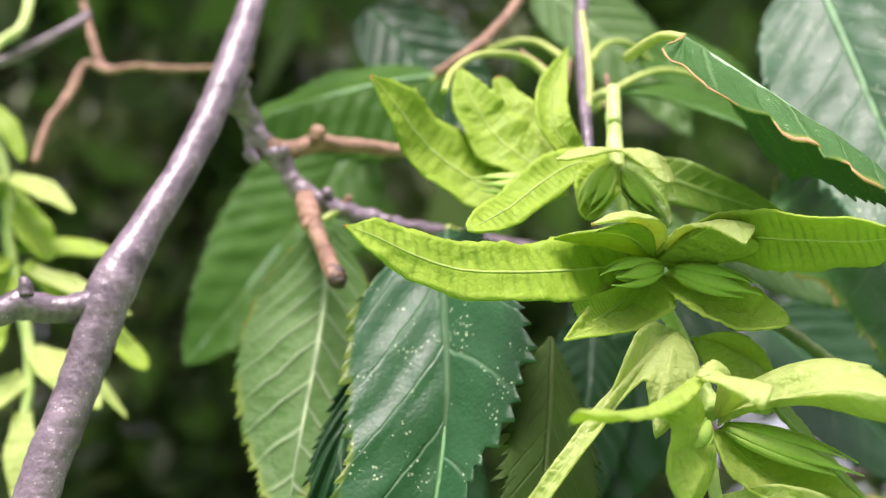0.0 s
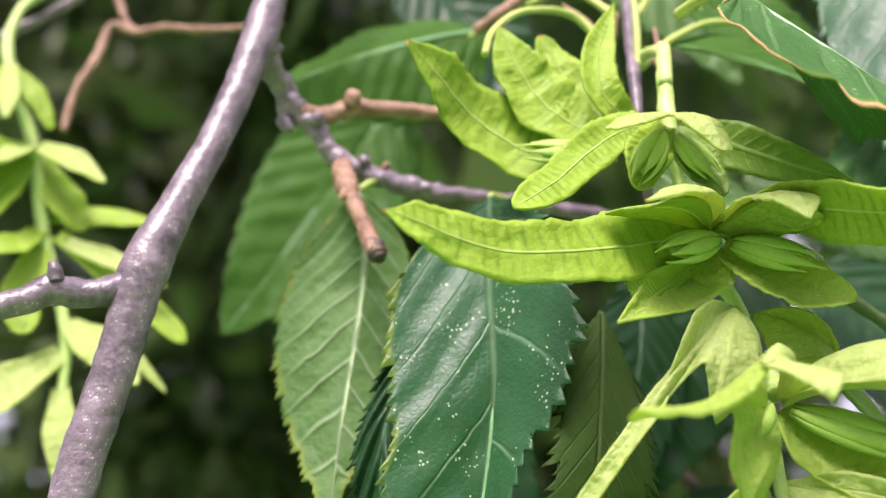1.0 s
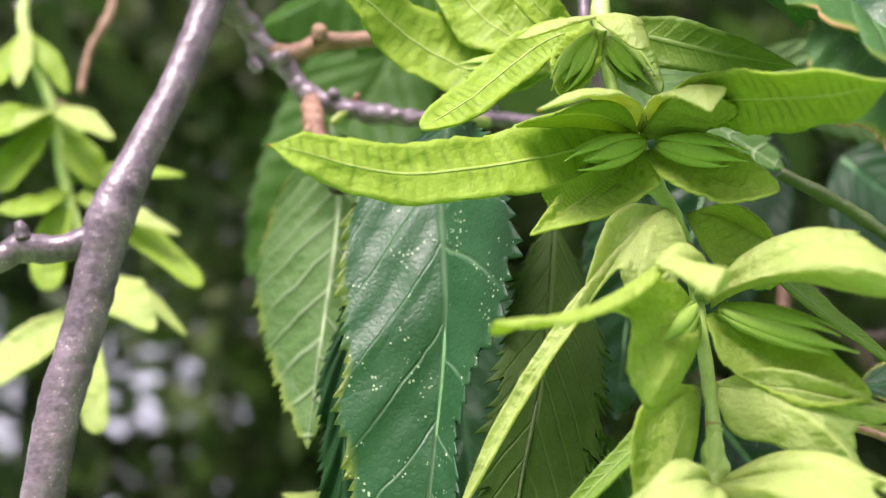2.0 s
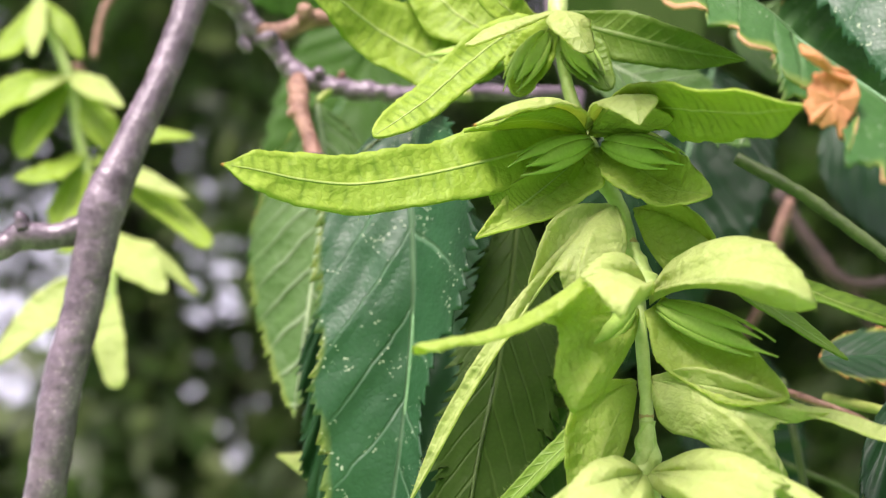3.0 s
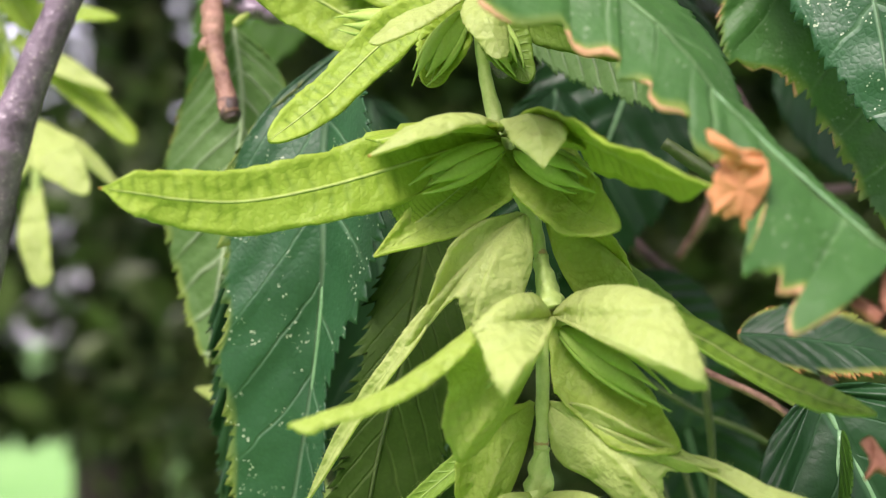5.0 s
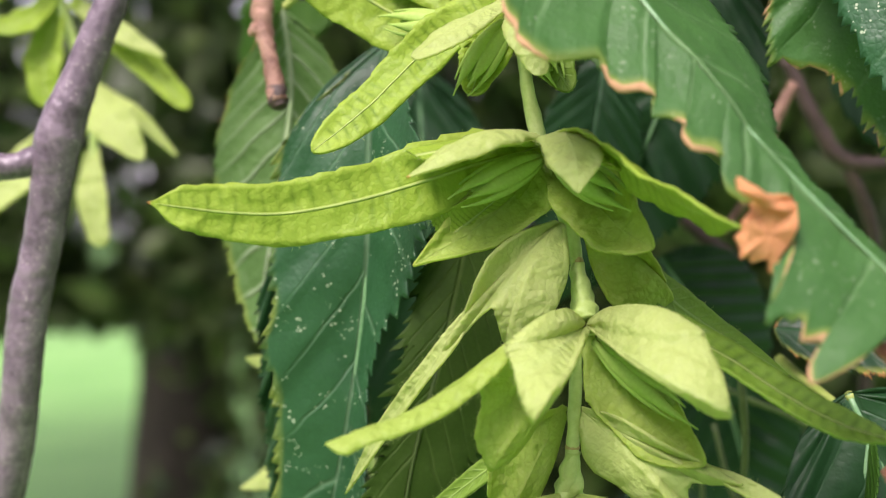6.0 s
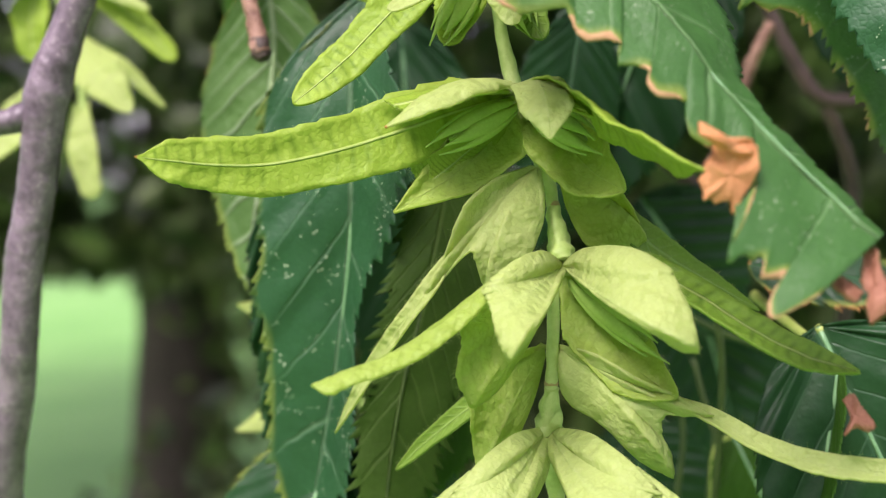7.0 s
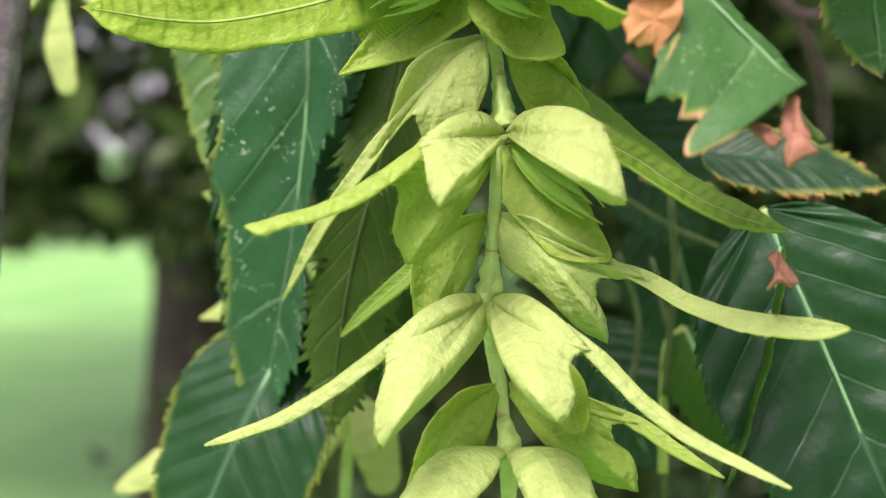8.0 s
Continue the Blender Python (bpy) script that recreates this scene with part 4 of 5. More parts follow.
# sixth pair, hooded
bract(catkin, PALE, [
    ((0.0329, 0.129, 1.6148), [[(0.0327, 0.129, 1.615), (0.0296, 0.127, 1.6147), (0.0272, 0.126, 1.6117), (0.0254, 0.126, 1.6069), (0.0235, 0.127, 1.6005)], [(0.0235, 0.127, 1.6005), (0.0281, 0.127, 1.604), (0.0316, 0.128, 1.6092), (0.033, 0.129, 1.6143)]], (-0.3, -0.85, 0.4), 1.3, SOFT)], hairs=60)
bract(catkin, PALE, [
    ((0.0337, 0.129, 1.6148), [[(0.0339, 0.129, 1.6151), (0.0376, 0.1275, 1.6154), (0.0416, 0.126, 1.6147), (0.0455, 0.1245, 1.6131)], [(0.0455, 0.1245, 1.6131), (0.0441, 0.125, 1.613), (0.043, 0.1252, 1.6126), (0.0434, 0.1252, 1.6111), (0.0451, 0.125, 1.6098), (0.0457, 0.125, 1.6067)], [(0.0457, 0.125, 1.6067), (0.0418, 0.126, 1.6072), (0.0377, 0.127, 1.6098), (0.0338, 0.129, 1.6138)]], (0.3, -0.85, 0.4), 1.3, SOFT),
    ([(0.0421, 0.126, 1.6142), (0.0455, 0.1248, 1.6129), (0.0488, 0.123, 1.6113), (0.0528, 0.122, 1.6095)], [0.3, 0.7, 0.6, 0.2], (0.2, -0.7, 0.7), (0, -0.8, 0.6), 0.3, SOFT)], hairs=80)
# seventh pair
bract(catkin, PALE, [
    ([(0.0333, 0.129, 1.6087), (0.0307, 0.121, 1.6104), (0.0281, 0.115, 1.607), (0.0266, 0.113, 1.6015)], [0.9, 2.9, 2.9, 0.4], (-0.1, -0.5, 0.85), (0, -0.95, 0.3), -0.35)], hairs=60)
bract(catkin, PALE, [
    ([(0.0341, 0.129, 1.6087), (0.0376, 0.121, 1.6105), (0.0399, 0.115, 1.6076), (0.0414, 0.113, 1.6024)], [0.9, 2.9, 2.9, 0.4], (0.1, -0.5, 0.85), (0, -0.95, 0.3), -0.35)], hairs=60)

# ---- leaves round it ----
leaf("leaf", (0.0125, 0.15, 1.664), (0.005, 0.146, 1.6035), 10.0, (0.1, -1, 0.15), DARK, "dark glossy green toothed leaf with pale midrib and specks", spine=[(0.0112, 0.1455, 1.655), (0.0113, 0.1434, 1.6412), (0.0098, 0.144, 1.628), (0.0074, 0.145, 1.615)], face_end=(0.2, -1, 0.1), fold=-0.12, back_fold=1.8, seed=2, veins=10, dry_side=1, browned=0.5, teeth=1.25, pleat=0.012, ruffle=0.8, petiole=[(0.0133, 0.153, 1.6654), (0.0166, 0.16, 1.6678)],
     sides=([0, 1.3, 2.5, 3.9, 4.8, 5.1, 5.1, 4.5, 3.1, 1.8, 1.4, 1.6, 2.1, 2.7, 3.0, 2.8, 2.2, 1.2, 0], [0, 2.0, 3.8, 7.4, 9.2, 9.8, 10.0, 9.8, 9.3, 9.2, 9.6, 8.2, 7.2, 6.6, 6.2, 5.4, 4.0, 2.2, 0]))
leaf("leaf", (-0.0008, 0.1575, 1.6672), (-0.003, 0.1545, 1.6305), 8.6, (-0.2, -1, 0), UNDER, "pale green leaf underside with raised parallel veins", spine=[(0.0, 0.158, 1.659), (-0.0008, 0.157, 1.65), (-0.002, 0.156, 1.641)], dry_side=2, browned=0.5, fold=-0.12, back_fold=-0.3, seed=3, veins=13, petiole=[(0.0007, 0.1575, 1.6685), (0.002, 0.158, 1.669)],
     sides=([0, 2.6, 4.2, 5.2, 5.6, 5.6, 5.2, 4.6, 3.8, 3.0, 2.0, 1.0, 0], [0, 4.0, 6.6, 8.0, 8.6, 8.8, 8.6, 8.0, 6.8, 5.4, 3.8, 2.0, 0]))
leaf("leaf", (0.0075, 0.2024, 1.7038), (-0.0162, 0.195, 1.6613), 11.0, (0, -1, -0.1), GREEN, "green toothed leaf hanging behind the twigs", bend=-0.03, fold=0.1, seed=4, veins=12, petiole=[(0.0085, 0.1975, 1.699), (0.0105, 0.1926, 1.6978)])
leaf("leaf", (0.0144, 0.165, 1.6936), (-0.0108, 0.168, 1.6848), 9.5, (0, -0.8, 0.3), GREEN, "green leaf folded along its midrib", bend=0.05, fold=-0.5, seed=5, veins=12)
leaf("leaf", (0.0582, 0.146, 1.7024), (0.0631, 0.136, 1.6525), 11.0, (-0.5, -0.65, 0.6), DARK, "large blue-green leaf with straight veins", pleat=0.008, bend=0.03, fold=0.2, seed=6, veins=10)
leaf("leaf", (0.03, 0.1225, 1.673), (0.0551, 0.11, 1.643), 10.4, (0.2, -0.85, 0.45), RUSTY, "green leaf with browned and eaten margins", spine=[(0.0361, 0.117, 1.6637), (0.041, 0.115, 1.658), (0.0441, 0.1135, 1.654), (0.0471, 0.1125, 1.6507), (0.051, 0.1115, 1.647)], fold=0.08, back_fold=-0.85, seed=7, veins=9, dry_side=1, teeth=0.9, pleat=0.02, worn=0.8, petiole=[(0.0285, 0.125, 1.6745), (0.0277, 0.132, 1.6765)],
     sides=([0, 5.0, 8.0, 10.0, 11.0, 11.5, 11.5, 11.2, 10.8, 10.2, 9.6, 8.8, 7.6, 6.0, 4.4, 3.2, 2.4, 2.0, 2.0, 2.0, 2.0, 2.0, 2.0, 1.5, 1.0], [0, 2.2, 4.2, 5.6, 6.6, 7.4, 8.0, 8.4, 8.9, 9.3, 9.7, 10.0, 10.3, 10.0, 10.6, 10.2, 9.2, 5.8, 6.0, 6.6, 6.2, 4.8, 4.5, 5.3, 5.7, 4.6, 4.2, 5.0, 4.9, 3.3, 3.1, 4.4, 4.7, 4.2, 3.5, 3.7, 3.4, 3.4, 4.0, 6.2, 8.8, 10.3, 8.6, 8.0, 9.0, 7.4, 10.2, 11.0, 6.5]))
leaf("leaf", (0.06, 0.151, 1.682), (0.069, 0.148, 1.643), 15.0, (0.05, -0.95, 0.25), RUSTY, "blue-green toothed leaf with straight veins", spine=[(0.0625, 0.1505, 1.672), (0.065, 0.15, 1.662), (0.0675, 0.149, 1.652)], fold=0.05, back_fold=0.05, seed=8, veins=10, pleat=0.02, dry_side=1, browned=0.62, teeth=1.3,
     sides=([0, 2.5, 4.5, 6.0, 7.0, 7.6, 8.0, 8.0, 7.6, 7.2, 6.8, 6.2, 5.6, 4.8, 4.0, 3.0, 2.0, 1.0, 0], [0, 5.0, 9.0, 11.0, 12.5, 13.6, 14.4, 15.0, 15.0, 10.0, 8.0, 7.2, 6.6, 6.0, 5.4, 5.0, 4.2, 2.6, 0]))
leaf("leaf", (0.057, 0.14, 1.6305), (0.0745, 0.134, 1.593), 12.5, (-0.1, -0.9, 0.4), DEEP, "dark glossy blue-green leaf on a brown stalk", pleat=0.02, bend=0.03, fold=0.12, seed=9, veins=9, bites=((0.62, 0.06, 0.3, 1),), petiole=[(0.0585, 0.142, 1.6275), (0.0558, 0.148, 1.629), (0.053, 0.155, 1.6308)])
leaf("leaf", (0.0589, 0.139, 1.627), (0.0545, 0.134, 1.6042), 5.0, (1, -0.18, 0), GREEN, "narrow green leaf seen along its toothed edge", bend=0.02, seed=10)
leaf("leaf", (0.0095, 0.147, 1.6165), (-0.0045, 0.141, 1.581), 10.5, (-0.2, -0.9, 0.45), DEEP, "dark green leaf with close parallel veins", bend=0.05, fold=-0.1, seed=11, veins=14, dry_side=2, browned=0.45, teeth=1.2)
leaf("leaf", (0.0218, 0.143, 1.6495), (0.0148, 0.138, 1.606), 6.0, (0.15, -1, 0.1), SAGE, "dark olive leaf with sharp teeth behind the fruits", spine=[(0.0208, 0.141, 1.6418), (0.0198, 0.139, 1.6361), (0.0189, 0.138, 1.6311), (0.0173, 0.138, 1.625), (0.0159, 0.138, 1.6175)], fold=-0.1, back_fold=-0.2, seed=12, teeth=2.3, veins=9, ruffle=0.8, pleat=0.005,
     sides=([0, 2.6, 4.2, 5.4, 5.8, 6.0, 6.0, 5.8, 5.4, 5.0, 4.2, 2.6, 0], [0, 2.4, 3.2, 3.5, 3.6, 3.6, 3.6, 3.6, 3.5, 3.4, 3.0, 2.0, 0]))
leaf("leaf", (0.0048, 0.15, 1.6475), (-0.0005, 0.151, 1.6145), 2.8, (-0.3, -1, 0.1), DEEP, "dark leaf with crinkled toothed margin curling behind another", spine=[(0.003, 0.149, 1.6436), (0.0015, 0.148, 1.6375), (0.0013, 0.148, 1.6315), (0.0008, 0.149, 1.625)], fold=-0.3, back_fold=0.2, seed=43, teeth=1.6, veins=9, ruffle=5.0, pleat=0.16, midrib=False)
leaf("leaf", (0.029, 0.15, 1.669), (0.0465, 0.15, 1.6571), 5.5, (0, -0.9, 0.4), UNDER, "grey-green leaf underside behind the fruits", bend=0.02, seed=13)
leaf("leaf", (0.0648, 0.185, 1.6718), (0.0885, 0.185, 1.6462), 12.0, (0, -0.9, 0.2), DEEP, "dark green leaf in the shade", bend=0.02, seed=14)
leaf("leaf", (0.0325, 0.148, 1.683), (0.0517, 0.146, 1.676), 5.0, (0.1, -0.7, 0.6), GREEN, "green leaf with a curved stalk", bend=0.06, seed=15)
leaf("leaf", (0.0375, 0.155, 1.6945), (0.0566, 0.155, 1.6827), 6.5, (0, -0.9, 0.3), GREEN, "dark green leaf above the fruits", bend=0.03, seed=16)
leaf("leaf", (0.0262, 0.148, 1.6298), (0.0149, 0.146, 1.6076), 6.0, (-0.3, -0.9, 0.2), GREEN, "shaded green leaf behind the fruits", bend=0.03, seed=17)


# dry scrap on the margin of the browned leaf
scrap = empty("dry_scrap", (0.046, 0.1085, 1.6472), "curled orange-brown dry scrap on a leaf margin", "dry leaf")
store = ([], [], [])
# its torn outline in millimetres, clockwise from the upper corner
TORN = ((-1.3, 2.2), (0.1, 2.4), (1.9, 2.1), (2.0, 0.6), (1.5, -0.6), (0.8, -1.4), (0.7, -2.8), (0.2, -2.5), (0.1, -1.6), (-0.4, -1.55), (-1.0, -1.8), (-1.3, -1.35), (-1.8, -1.5), (-1.8, -0.9), (-2.2, -0.1), (-1.75, 0.4), (-1.8, 1.0), (-1.2, 1.6))
ragged = [Vector((0.0446 + 0.001 * x, 0.1088 + 0.0003 * x + 0.0002 * math.sin(x * 2.0 + z * 1.5), 1.6474 + 0.001 * z)) for x, z in TORN]
fan(store, (0.0446, 0.1085, 1.6475), [[a, a.lerp(b, 0.5), b] for a, b in zip(ragged, ragged[1:] + ragged[:1])], FRONT, 0.25, seed=5.0, rows=8, crumple=0.00012)
thicken(mesh_of("scrap", store[0], store[1], DRY, scrap, store[2]), 0.0002)
store = ([], [], [])
fan(store, (0.0448, 0.1085, 1.6496), [[(0.0464, 0.1098, 1.6489), (0.0461, 0.1096, 1.65), (0.0445, 0.1085, 1.6501)], [(0.0445, 0.1085, 1.6501), (0.0432, 0.1075, 1.6508), (0.0422, 0.107, 1.6513)], [(0.0422, 0.107, 1.6513), (0.0423, 0.1068, 1.6505), (0.0435, 0.1072, 1.6497), (0.0452, 0.1085, 1.6491), (0.0464, 0.1098, 1.6489)]], FRONT, 0.2, seed=8.0, rows=8, crumple=0.00012)
thicken(mesh_of("scrap", store[0], store[1], DRY, scrap, store[2]), 0.0002)

for edges, at, label in (
        ([[(0.0541, 0.11, 1.6419), (0.0546, 0.1102, 1.6424), (0.055, 0.1098, 1.6423)], [(0.055, 0.1098, 1.6423), (0.0551, 0.109, 1.6409), (0.0558, 0.1082, 1.6395)], [(0.0558, 0.1082, 1.6395), (0.055, 0.1082, 1.6392), (0.0563, 0.1078, 1.6385)], [(0.0563, 0.1078, 1.6385), (0.0552, 0.1076, 1.6382), (0.0542, 0.1074, 1.6374)], [(0.0542, 0.1074, 1.6374), (0.054, 0.108, 1.6385), (0.0542, 0.1086, 1.6393), (0.0538, 0.1092, 1.6401), (0.0541, 0.11, 1.6418)]], (0.0546, 0.1088, 1.6401), "curled brown dry tip of the eaten leaf"),
        ([[(0.0515, 0.1092, 1.6405), (0.0525, 0.1092, 1.6404), (0.0539, 0.1088, 1.6394)], [(0.0539, 0.1088, 1.6394), (0.0531, 0.1082, 1.6388), (0.0519, 0.1086, 1.6397), (0.0515, 0.1092, 1.6404)]], (0.0525, 0.1086, 1.6398), "small pinkish-brown dry flake on a leaf margin"),
        ([[(0.0545, 0.1165, 1.6297), (0.0553, 0.1168, 1.6301), (0.0557, 0.116, 1.6294)], [(0.0557, 0.116, 1.6294), (0.0567, 0.1155, 1.628), (0.0561, 0.115, 1.6276)], [(0.0561, 0.115, 1.6276), (0.0552, 0.1152, 1.6279), (0.0543, 0.1148, 1.6273)], [(0.0543, 0.1148, 1.6273), (0.055, 0.1158, 1.6285), (0.0545, 0.1165, 1.6297)]], (0.0552, 0.1158, 1.6287), "small reddish-brown dry flake caught below a bract")):
    flake = empty("dry_scrap", at, label, "dry leaf")
    store = ([], [], [])
    fan(store, at, edges, FRONT, 0.35, seed=at[0] * 700, rows=6)
    thicken(mesh_of("scrap", store[0], store[1], BROWN, flake, store[2]), 0.00018)

# reddish rings at the nodes of the fruit stem
for at in ((0.0318, 0.1313, 1.643), (0.0319, 0.128, 1.6274), (0.0332, 0.129, 1.612)):
    a = Vector(at)
    tube("node_ring", [a + Vector((0, 0, 0.0004)), a, a - Vector((0, 0, 0.0004))], [0.00048, 0.0006, 0.00048], NODE, catkin, n=8, ring=14, lumps=0.3)

# pale flared necks under the rings, from which the bracts spring
for top, foot in (((0.0318, 0.1313, 1.643), (0.0327, 0.129, 1.6382)), ((0.0319, 0.128, 1.6274), (0.0316, 0.1288, 1.6228)), ((0.0332, 0.129, 1.612), (0.0338, 0.1288, 1.6085))):
    top, foot = Vector(top), Vector(foot)
    tube("neck", [top - Vector((0, 0, 0.0003)), top.lerp(foot, 0.4), top.lerp(foot, 0.8), foot], [0.0006, 0.00085, 0.0011, 0.0013], NECK, catkin, n=24, ring=18, lumps=0.55, seed=2)

# ---- the twig that bears it, with stalks ----
bearer = empty("fruiting_twig", (0.0289, 0.15, 1.6845), "purple-brown twig with russet bud scales", "twig")
tube("shoot", [(0.0495, 0.175, 1.7862), (0.0343, 0.16, 1.721), (0.0294, 0.152, 1.6967), (0.0277, 0.147, 1.6835), (0.026, 0.141, 1.6702), (0.0281, 0.146, 1.6603), (0.03, 0.166, 1.6694)], [0.0009, 0.0009, 0.0008, 0.0008, 0.0006, 0.0005, 0.0005], BARK, bearer, n=60, ring=12, lumps=0.2, seed=8)
tube("fruit_stalk", [(0.0273, 0.145, 1.6781), (0.0279, 0.142, 1.6781), (0.0277, 0.137, 1.6749), (0.0268, 0.1345, 1.67)], [0.0006, 0.0006, 0.0006, 0.0007], STEM, bearer, n=20, ring=10)
for a, b, r in (((0.0241, 0.146, 1.6797), (0.0262, 0.147, 1.6856), 0.0007), ((0.0246, 0.145, 1.6757), (0.0241, 0.146, 1.6812), 0.0006), ((0.0296, 0.145, 1.6783), (0.0302, 0.146, 1.6836), 0.0007), ((0.021, 0.15, 1.6883), (0.0244, 0.147, 1.6829), 0.0006)):
    a, b = Vector(a), Vector(b)
    tube("bud_scale", [a, a.lerp(b, 0.5) + Vector((0.0003, 0, 0)), b], [r * 0.6, r, r * 0.5], RUSSET, bearer, n=14, ring=9, lumps=0.3, flat=0.5)
tube("green_stalk", [(0.0275, 0.146, 1.6919), (0.0274, 0.144, 1.684), (0.0272, 0.1435, 1.6769)], [0.00035, 0.0004, 0.0005], PETIOLE, bearer, n=20, ring=8)
tube("curved_stalk", [(0.0097, 0.138, 1.6739), (0.0112, 0.141, 1.6786), (0.015, 0.144, 1.6831), (0.0209, 0.147, 1.6852), (0.0247, 0.147, 1.6818)], [0.0004, 0.0004, 0.0004, 0.0005, 0.0006], PETIOLE, bearer, n=30, ring=8)
tube("curved_stalk", [(0.0121, 0.162, 1.6904), (0.0186, 0.158, 1.6932), (0.0234, 0.154, 1.6927), (0.0271, 0.15, 1.6874)], [0.0004, 0.0004, 0.0004, 0.0005], PETIOLE, bearer, n=30, ring=8)
tube("curved_stalk", [(0.0289, 0.148, 1.6864), (0.0314, 0.15, 1.6905), (0.035, 0.152, 1.6926), (0.0388, 0.154, 1.6916)], [0.0005, 0.0004, 0.0004, 0.0004], PETIOLE, bearer, n=30, ring=8)
tube("curved_stalk", [(0.0283, 0.146, 1.6787), (0.0318, 0.147, 1.6826), (0.0368, 0.148, 1.6861), (0.0414, 0.149, 1.6871), (0.0456, 0.15, 1.6865)], [0.0006, 0.00045, 0.0004, 0.0004, 0.0004], PETIOLE, bearer, n=30, ring=8)
tube("brown_stalk", [(0.0125, 0.16, 1.6901), (0.0154, 0.158, 1.6917), (0.0194, 0.158, 1.6961), (0.0244, 0.16, 1.7046)], [0.0007, 0.0008, 0.0007, 0.0006], RUSSET, bearer, n=24, ring=10, lumps=0.4, seed=5)

# ---- a second cluster further back ----
second = empty("fruit_cluster", (-0.0492, 0.195, 1.7003), "smaller cluster of yellow-green bracts with browned tips", "fruit cluster")
tube("stem", [(-0.0465, 0.2, 1.7243), (-0.0464, 0.198, 1.7153), (-0.0492, 0.196, 1.7096), (-0.0496, 0.195, 1.7013), (-0.0446, 0.195, 1.6883), (-0.0416, 0.195, 1.6751), (-0.037, 0.195, 1.6608), (-0.0364, 0.195, 1.6497)], [0.0007, 0.0008, 0.0007, 0.0009, 0.0009, 0.0009, 0.0008, 0.0006], STEM, second, n=50, ring=10)
for mat, pts, widths in (
        (BRACT, ((-0.0495, 0.195, 1.6994), (-0.052, 0.192, 1.6918), (-0.0574, 0.19, 1.6881)), [1.0, 2.6, 0.8]),
        (PALE, ((-0.0488, 0.194, 1.6993), (-0.0475, 0.19, 1.6931), (-0.047, 0.188, 1.6881)), [1.0, 1.6, 0.6]),
        (BRACT, ((-0.0489, 0.195, 1.6994), (-0.045, 0.194, 1.6951), (-0.042, 0.194, 1.6897)), [1.0, 1.6, 0.8]),
        (BRACT, ((-0.0445, 0.195, 1.6874), (-0.0495, 0.19, 1.6833), (-0.0534, 0.187, 1.6773)), [1.0, 3.6, 1.0]),
        (PALE, ((-0.0446, 0.194, 1.6869), (-0.0449, 0.188, 1.6833), (-0.0464, 0.186, 1.6807)), [1.0, 1.8, 0.8]),
        (PALE, ((-0.0433, 0.194, 1.6869), (-0.038, 0.189, 1.683), (-0.0329, 0.187, 1.6791)), [1.0, 2.0, 0.8]),
        (BRACT, ((-0.044, 0.195, 1.6865), (-0.0472, 0.192, 1.679), (-0.0495, 0.191, 1.6735)), [1.0, 3.0, 1.6]),
        (BRACT, ((-0.0439, 0.196, 1.6869), (-0.0392, 0.195, 1.6794), (-0.0363, 0.195, 1.6751)), [1.0, 2.6, 1.6]),
        (BRACT, ((-0.0416, 0.195, 1.6751), (-0.0441, 0.19, 1.6706), (-0.0488, 0.188, 1.6695)), [1.0, 2.2, 0.8]),
        (BRACT, ((-0.0413, 0.196, 1.6772), (-0.0335, 0.196, 1.6777), (-0.0249, 0.196, 1.6769)), [1.0, 1.8, 0.7]),
        (BRACT, ((-0.041, 0.195, 1.6733), (-0.0422, 0.192, 1.6656), (-0.0416, 0.191, 1.6588)), [1.0, 2.8, 1.8]),
        (BRACT, ((-0.0395, 0.195, 1.6742), (-0.0296, 0.193, 1.6668), (-0.0211, 0.192, 1.6589)), [1.0, 2.2, 1.4]),
        (PALE, ((-0.0386, 0.195, 1.6734), (-0.031, 0.191, 1.6694), (-0.0239, 0.19, 1.6659)), [1.0, 1.6, 0.5]),
        (PALE, ((-0.0371, 0.195, 1.6616), (-0.031, 0.189, 1.6568), (-0.0261, 0.187, 1.6517)), [1.0, 3.4, 1.0]),
        (PALE, ((-0.0363, 0.195, 1.6617), (-0.0287, 0.192, 1.6576), (-0.0229, 0.192, 1.6522)), [1.0, 1.2, 0.4]),
        (PALE, ((-0.0371, 0.195, 1.6576), (-0.0442, 0.19, 1.65), (-0.05, 0.187, 1.6426)), [1.4, 3.4, 1.2]),
        (PALE, ((-0.0367, 0.195, 1.6528), (-0.0354, 0.192, 1.6459), (-0.0338, 0.191, 1.6391)), [1.2, 2.2, 1.4])):
    bract(second, mat, [(pts, widths, FRONT, HOOD, 0.2)], hairs=0)
tube("side_stem", [(-0.0108, 0.185, 1.7043), (-0.0181, 0.188, 1.7047), (-0.0231, 0.19, 1.7052), (-0.0275, 0.193, 1.7071), (-0.0329, 0.197, 1.7084), (-0.0352, 0.198, 1.713), (-0.0383, 0.2, 1.722)], [0.0005, 0.00045, 0.0006, 0.00045, 0.0007, 0.0006, 0.0006], RUSSET, second, n=60, ring=9, lumps=0.45)
tube("side_stem", [(-0.033, 0.197, 1.7082), (-0.0362, 0.197, 1.7088), (-0.0375, 0.197, 1.7036), (-0.0398, 0.196, 1.6974), (-0.0408, 0.196, 1.6905)], [0.0007, 0.0006, 0.0008, 0.0006, 0.0006], RUSSET, second, n=40, ring=9, lumps=0.4, seed=3)
tube("side_stem", [(-0.0529, 0.2, 1.707), (-0.0466, 0.199, 1.7104), (-0.0411, 0.198, 1.7144), (-0.0367, 0.199, 1.7195)], [0.0008, 0.0008, 0.0007, 0.0007], BARK, second, n=40, ring=9, lumps=0.3, seed=5)

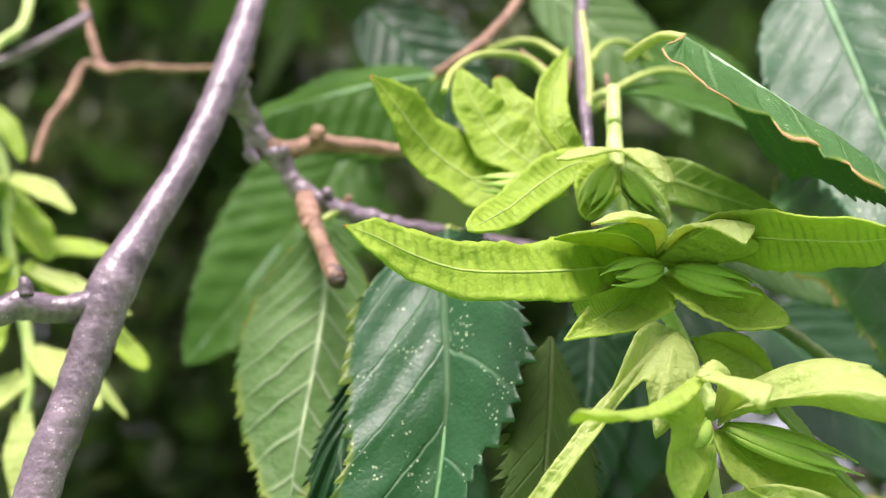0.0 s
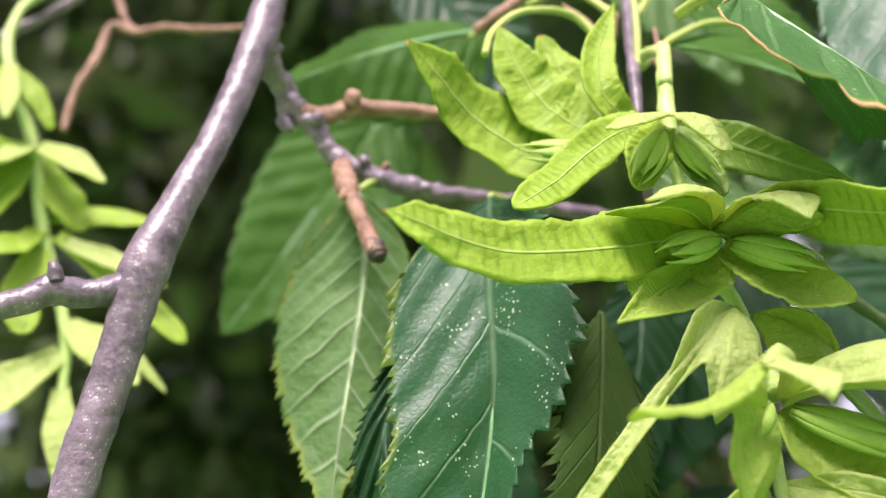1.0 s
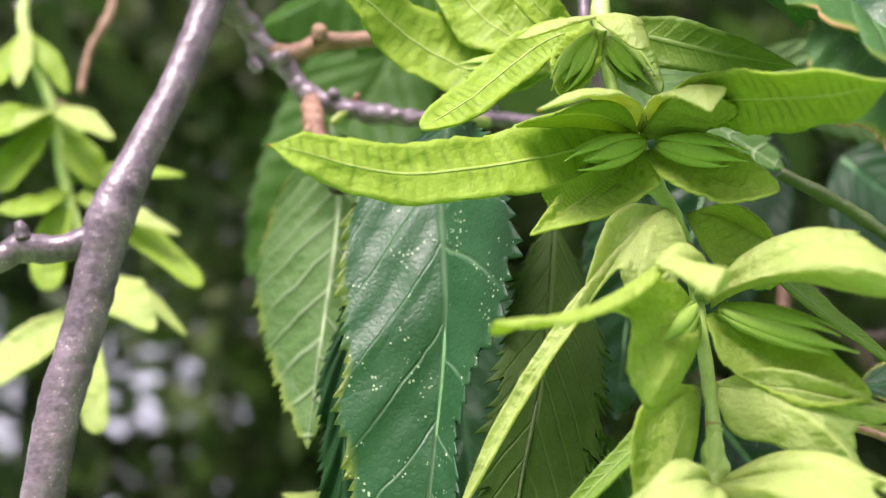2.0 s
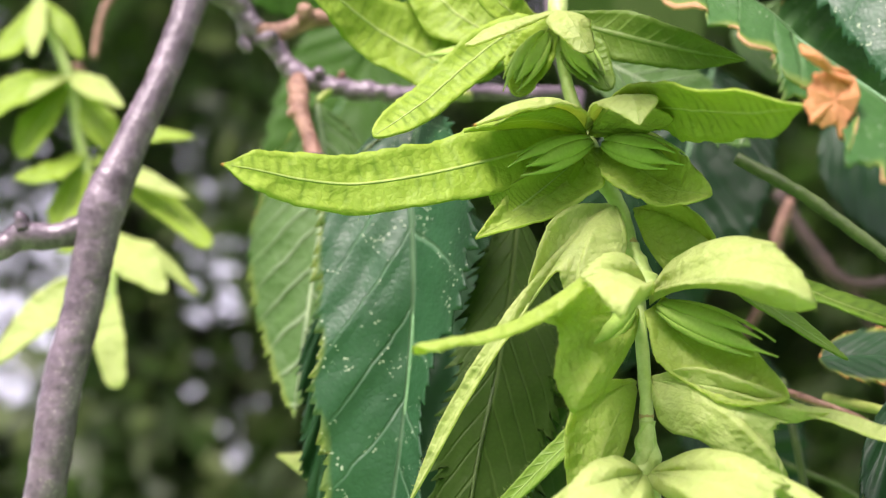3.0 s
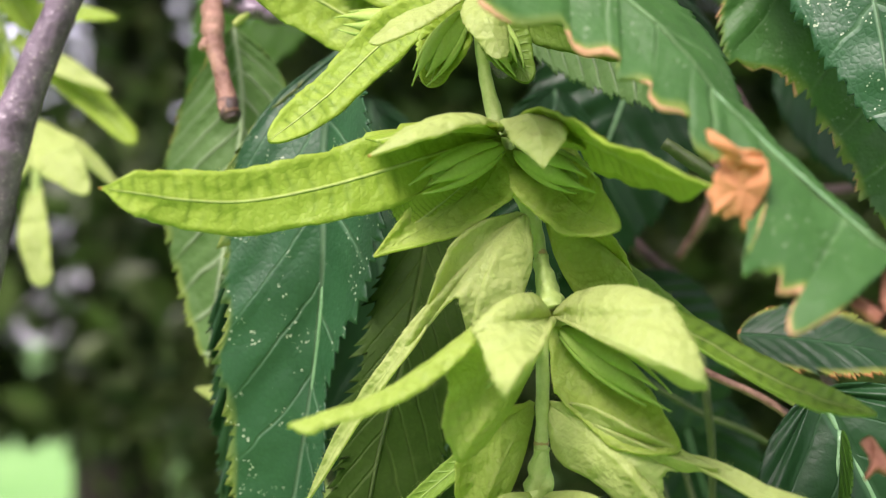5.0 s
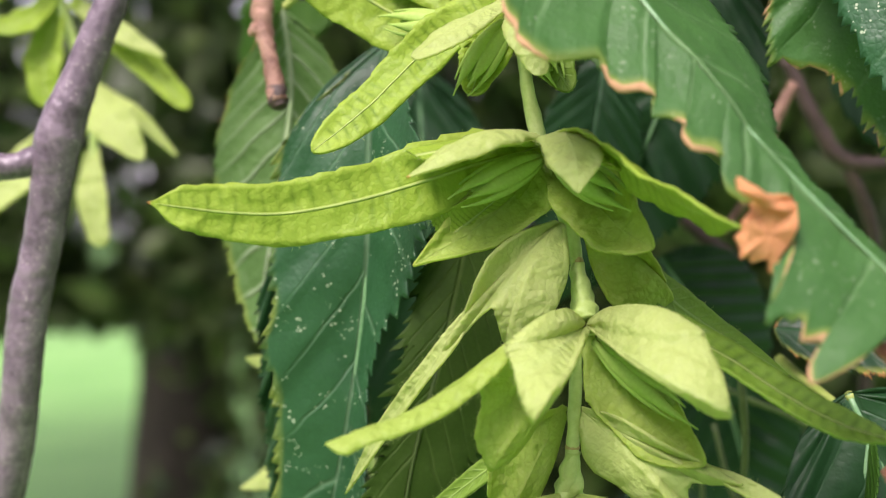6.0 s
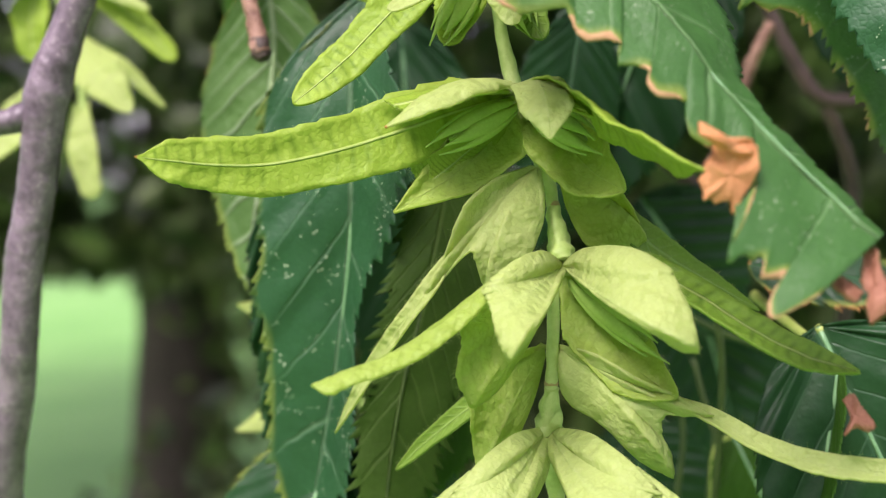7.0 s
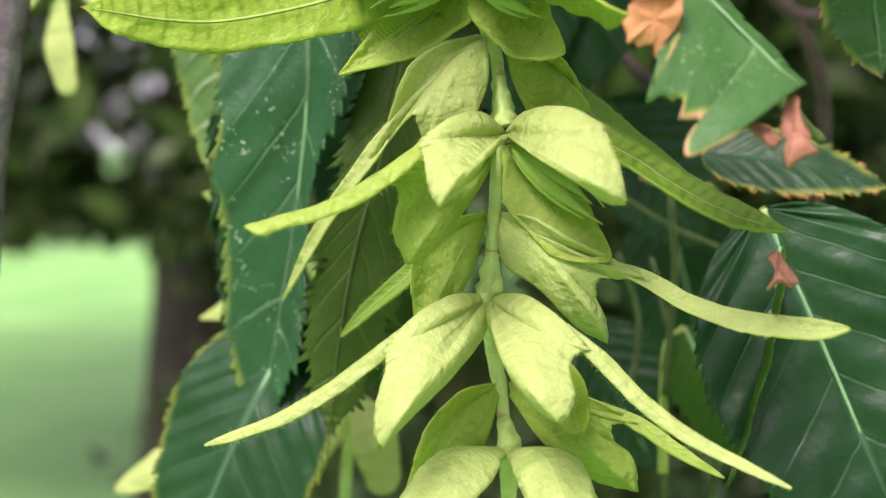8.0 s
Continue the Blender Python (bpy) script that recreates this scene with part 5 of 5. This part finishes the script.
# it hangs a little nearer than the plan above gives
NEARER = Matrix.Translation((-0.0076, 0.035, 1.6133))
second.matrix_basis = NEARER @ Matrix.Scale(0.95, 4) @ NEARER.inverted() @ second.matrix_basis

# ---- third cluster, hidden behind the dark leaf ----
third = empty("fruit_cluster", (0.0099, 0.168, 1.6029), "pale cluster of bracts half hidden behind leaves", "fruit cluster")
tube("stem", [(0.0074, 0.168, 1.6418), (0.0029, 0.168, 1.6259), (0.0092, 0.168, 1.6102), (0.0106, 0.168, 1.5985), (0.0098, 0.168, 1.5836)], [0.0007] * 5, STEM, third, n=30, ring=9)
for pts, widths in (
        (((0.0029, 0.168, 1.6259), (-0.002, 0.165, 1.626), (-0.0067, 0.163, 1.6272)), [1.0, 2.4, 0.3]),
        (((0.0027, 0.168, 1.6159), (-0.0023, 0.165, 1.6134), (-0.0073, 0.163, 1.6115)), [1.0, 2.2, 0.3]),
        (((0.0101, 0.167, 1.6017), (0.0083, 0.162, 1.5988), (0.0059, 0.16, 1.5922)), [1.0, 3.0, 2.0]),
        (((0.0108, 0.167, 1.6018), (0.0146, 0.162, 1.5984), (0.017, 0.16, 1.5914)), [1.0, 3.0, 2.0]),
        (((-0.0029, 0.166, 1.5911), (-0.0103, 0.162, 1.5929), (-0.0177, 0.16, 1.5896)), [1.0, 3.0, 1.0])):
    bract(third, PALE, [(pts, widths, FRONT, HOOD, -0.2)], hairs=0)

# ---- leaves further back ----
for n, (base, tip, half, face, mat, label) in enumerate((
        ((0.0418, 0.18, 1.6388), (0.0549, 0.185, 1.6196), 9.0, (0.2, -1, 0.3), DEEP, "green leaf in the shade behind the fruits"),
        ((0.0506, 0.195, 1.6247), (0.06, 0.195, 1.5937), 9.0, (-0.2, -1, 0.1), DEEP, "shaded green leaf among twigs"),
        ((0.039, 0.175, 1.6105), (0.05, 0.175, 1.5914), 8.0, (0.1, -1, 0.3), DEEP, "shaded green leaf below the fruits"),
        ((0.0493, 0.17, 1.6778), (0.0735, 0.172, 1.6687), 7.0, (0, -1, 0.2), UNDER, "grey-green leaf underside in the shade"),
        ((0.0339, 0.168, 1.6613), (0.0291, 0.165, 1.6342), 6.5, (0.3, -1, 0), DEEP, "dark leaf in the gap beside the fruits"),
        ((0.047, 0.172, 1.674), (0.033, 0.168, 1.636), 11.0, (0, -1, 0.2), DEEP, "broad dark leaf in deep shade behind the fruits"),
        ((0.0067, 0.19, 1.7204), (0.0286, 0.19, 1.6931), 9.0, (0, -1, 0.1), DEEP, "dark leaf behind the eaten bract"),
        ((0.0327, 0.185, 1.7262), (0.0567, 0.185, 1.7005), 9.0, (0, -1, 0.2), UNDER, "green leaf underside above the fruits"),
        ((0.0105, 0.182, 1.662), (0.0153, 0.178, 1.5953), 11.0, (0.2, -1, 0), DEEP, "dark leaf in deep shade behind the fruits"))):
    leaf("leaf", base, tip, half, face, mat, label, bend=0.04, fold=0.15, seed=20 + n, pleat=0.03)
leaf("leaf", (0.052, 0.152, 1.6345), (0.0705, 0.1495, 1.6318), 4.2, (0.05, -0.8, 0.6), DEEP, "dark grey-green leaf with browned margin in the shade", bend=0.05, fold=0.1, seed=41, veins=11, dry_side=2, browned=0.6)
leaf("leaf", (0.0514, 0.157, 1.6146), (0.0575, 0.155, 1.6005), 4.6, (0.2, -0.9, 0.3), GREEN, "small green leaf on a curled stalk in the shade", bend=0.08, fold=-0.2, seed=42, petiole=[(0.0496, 0.157, 1.6125), (0.0494, 0.156, 1.6071), (0.0497, 0.155, 1.598)])
back = empty("back_twig", (0.0682, 0.2, 1.6509), "dark brown forked twig in the shade", "twig")
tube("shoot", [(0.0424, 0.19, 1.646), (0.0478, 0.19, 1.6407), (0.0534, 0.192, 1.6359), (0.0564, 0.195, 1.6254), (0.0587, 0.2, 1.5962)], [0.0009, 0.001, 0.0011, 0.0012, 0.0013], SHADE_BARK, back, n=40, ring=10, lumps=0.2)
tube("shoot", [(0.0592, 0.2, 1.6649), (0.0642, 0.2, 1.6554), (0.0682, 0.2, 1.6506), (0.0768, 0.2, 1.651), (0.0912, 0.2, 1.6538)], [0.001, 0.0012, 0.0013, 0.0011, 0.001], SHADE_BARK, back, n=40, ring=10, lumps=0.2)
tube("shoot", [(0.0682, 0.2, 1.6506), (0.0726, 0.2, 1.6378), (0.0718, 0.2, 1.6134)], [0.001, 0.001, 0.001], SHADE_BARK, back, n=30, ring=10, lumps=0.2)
tube("shoot", [(0.0589, 0.19, 1.6609), (0.056, 0.188, 1.6548), (0.0542, 0.186, 1.6484), (0.0501, 0.185, 1.6416)], [0.0007, 0.0009, 0.0007, 0.0006], RUSSET, back, n=30, ring=9, lumps=0.35, seed=4)
for pts in (
        ((0.0433, 0.165, 1.6287), (0.0502, 0.166, 1.6246), (0.0568, 0.168, 1.6217), (0.0679, 0.172, 1.615)),
        ((0.0438, 0.165, 1.6215), (0.0465, 0.164, 1.6137), (0.0458, 0.162, 1.6048)),
        ((0.0479, 0.168, 1.6206), (0.0505, 0.166, 1.6121), (0.0542, 0.165, 1.6083), (0.0563, 0.164, 1.6017), (0.0562, 0.164, 1.592)),
        ((0.0505, 0.166, 1.6121), (0.0499, 0.165, 1.6026), (0.0508, 0.165, 1.5913))):
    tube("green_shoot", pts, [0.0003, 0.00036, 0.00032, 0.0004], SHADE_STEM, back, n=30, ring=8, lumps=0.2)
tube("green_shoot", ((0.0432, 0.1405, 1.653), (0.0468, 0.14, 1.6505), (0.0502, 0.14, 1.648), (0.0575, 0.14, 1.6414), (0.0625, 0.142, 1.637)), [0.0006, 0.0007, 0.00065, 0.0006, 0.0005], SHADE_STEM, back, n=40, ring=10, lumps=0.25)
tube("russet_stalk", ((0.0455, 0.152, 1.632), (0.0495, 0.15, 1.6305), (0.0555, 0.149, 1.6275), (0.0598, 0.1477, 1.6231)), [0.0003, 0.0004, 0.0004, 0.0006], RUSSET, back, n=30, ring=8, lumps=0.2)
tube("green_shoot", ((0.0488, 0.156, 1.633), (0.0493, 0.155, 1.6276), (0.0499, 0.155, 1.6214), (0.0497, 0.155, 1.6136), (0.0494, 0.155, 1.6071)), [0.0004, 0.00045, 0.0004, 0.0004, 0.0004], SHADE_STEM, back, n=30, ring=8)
a = Vector((-0.0444, 0.195, 1.6878))
tube("node_ring", [a + Vector((0, 0, 0.0009)), a, a - Vector((0, 0, 0.0009))], [0.0008, 0.0014, 0.0008], RUSSET, second, n=8, ring=12, lumps=0.3)

# everything that grows on the near bush takes the same lean as the path
for ob in [o for o in scene.objects if o.parent is None and o.type == "EMPTY" and not o.name.startswith("tree")]:
    ob.matrix_basis = LEAN @ ob.matrix_basis
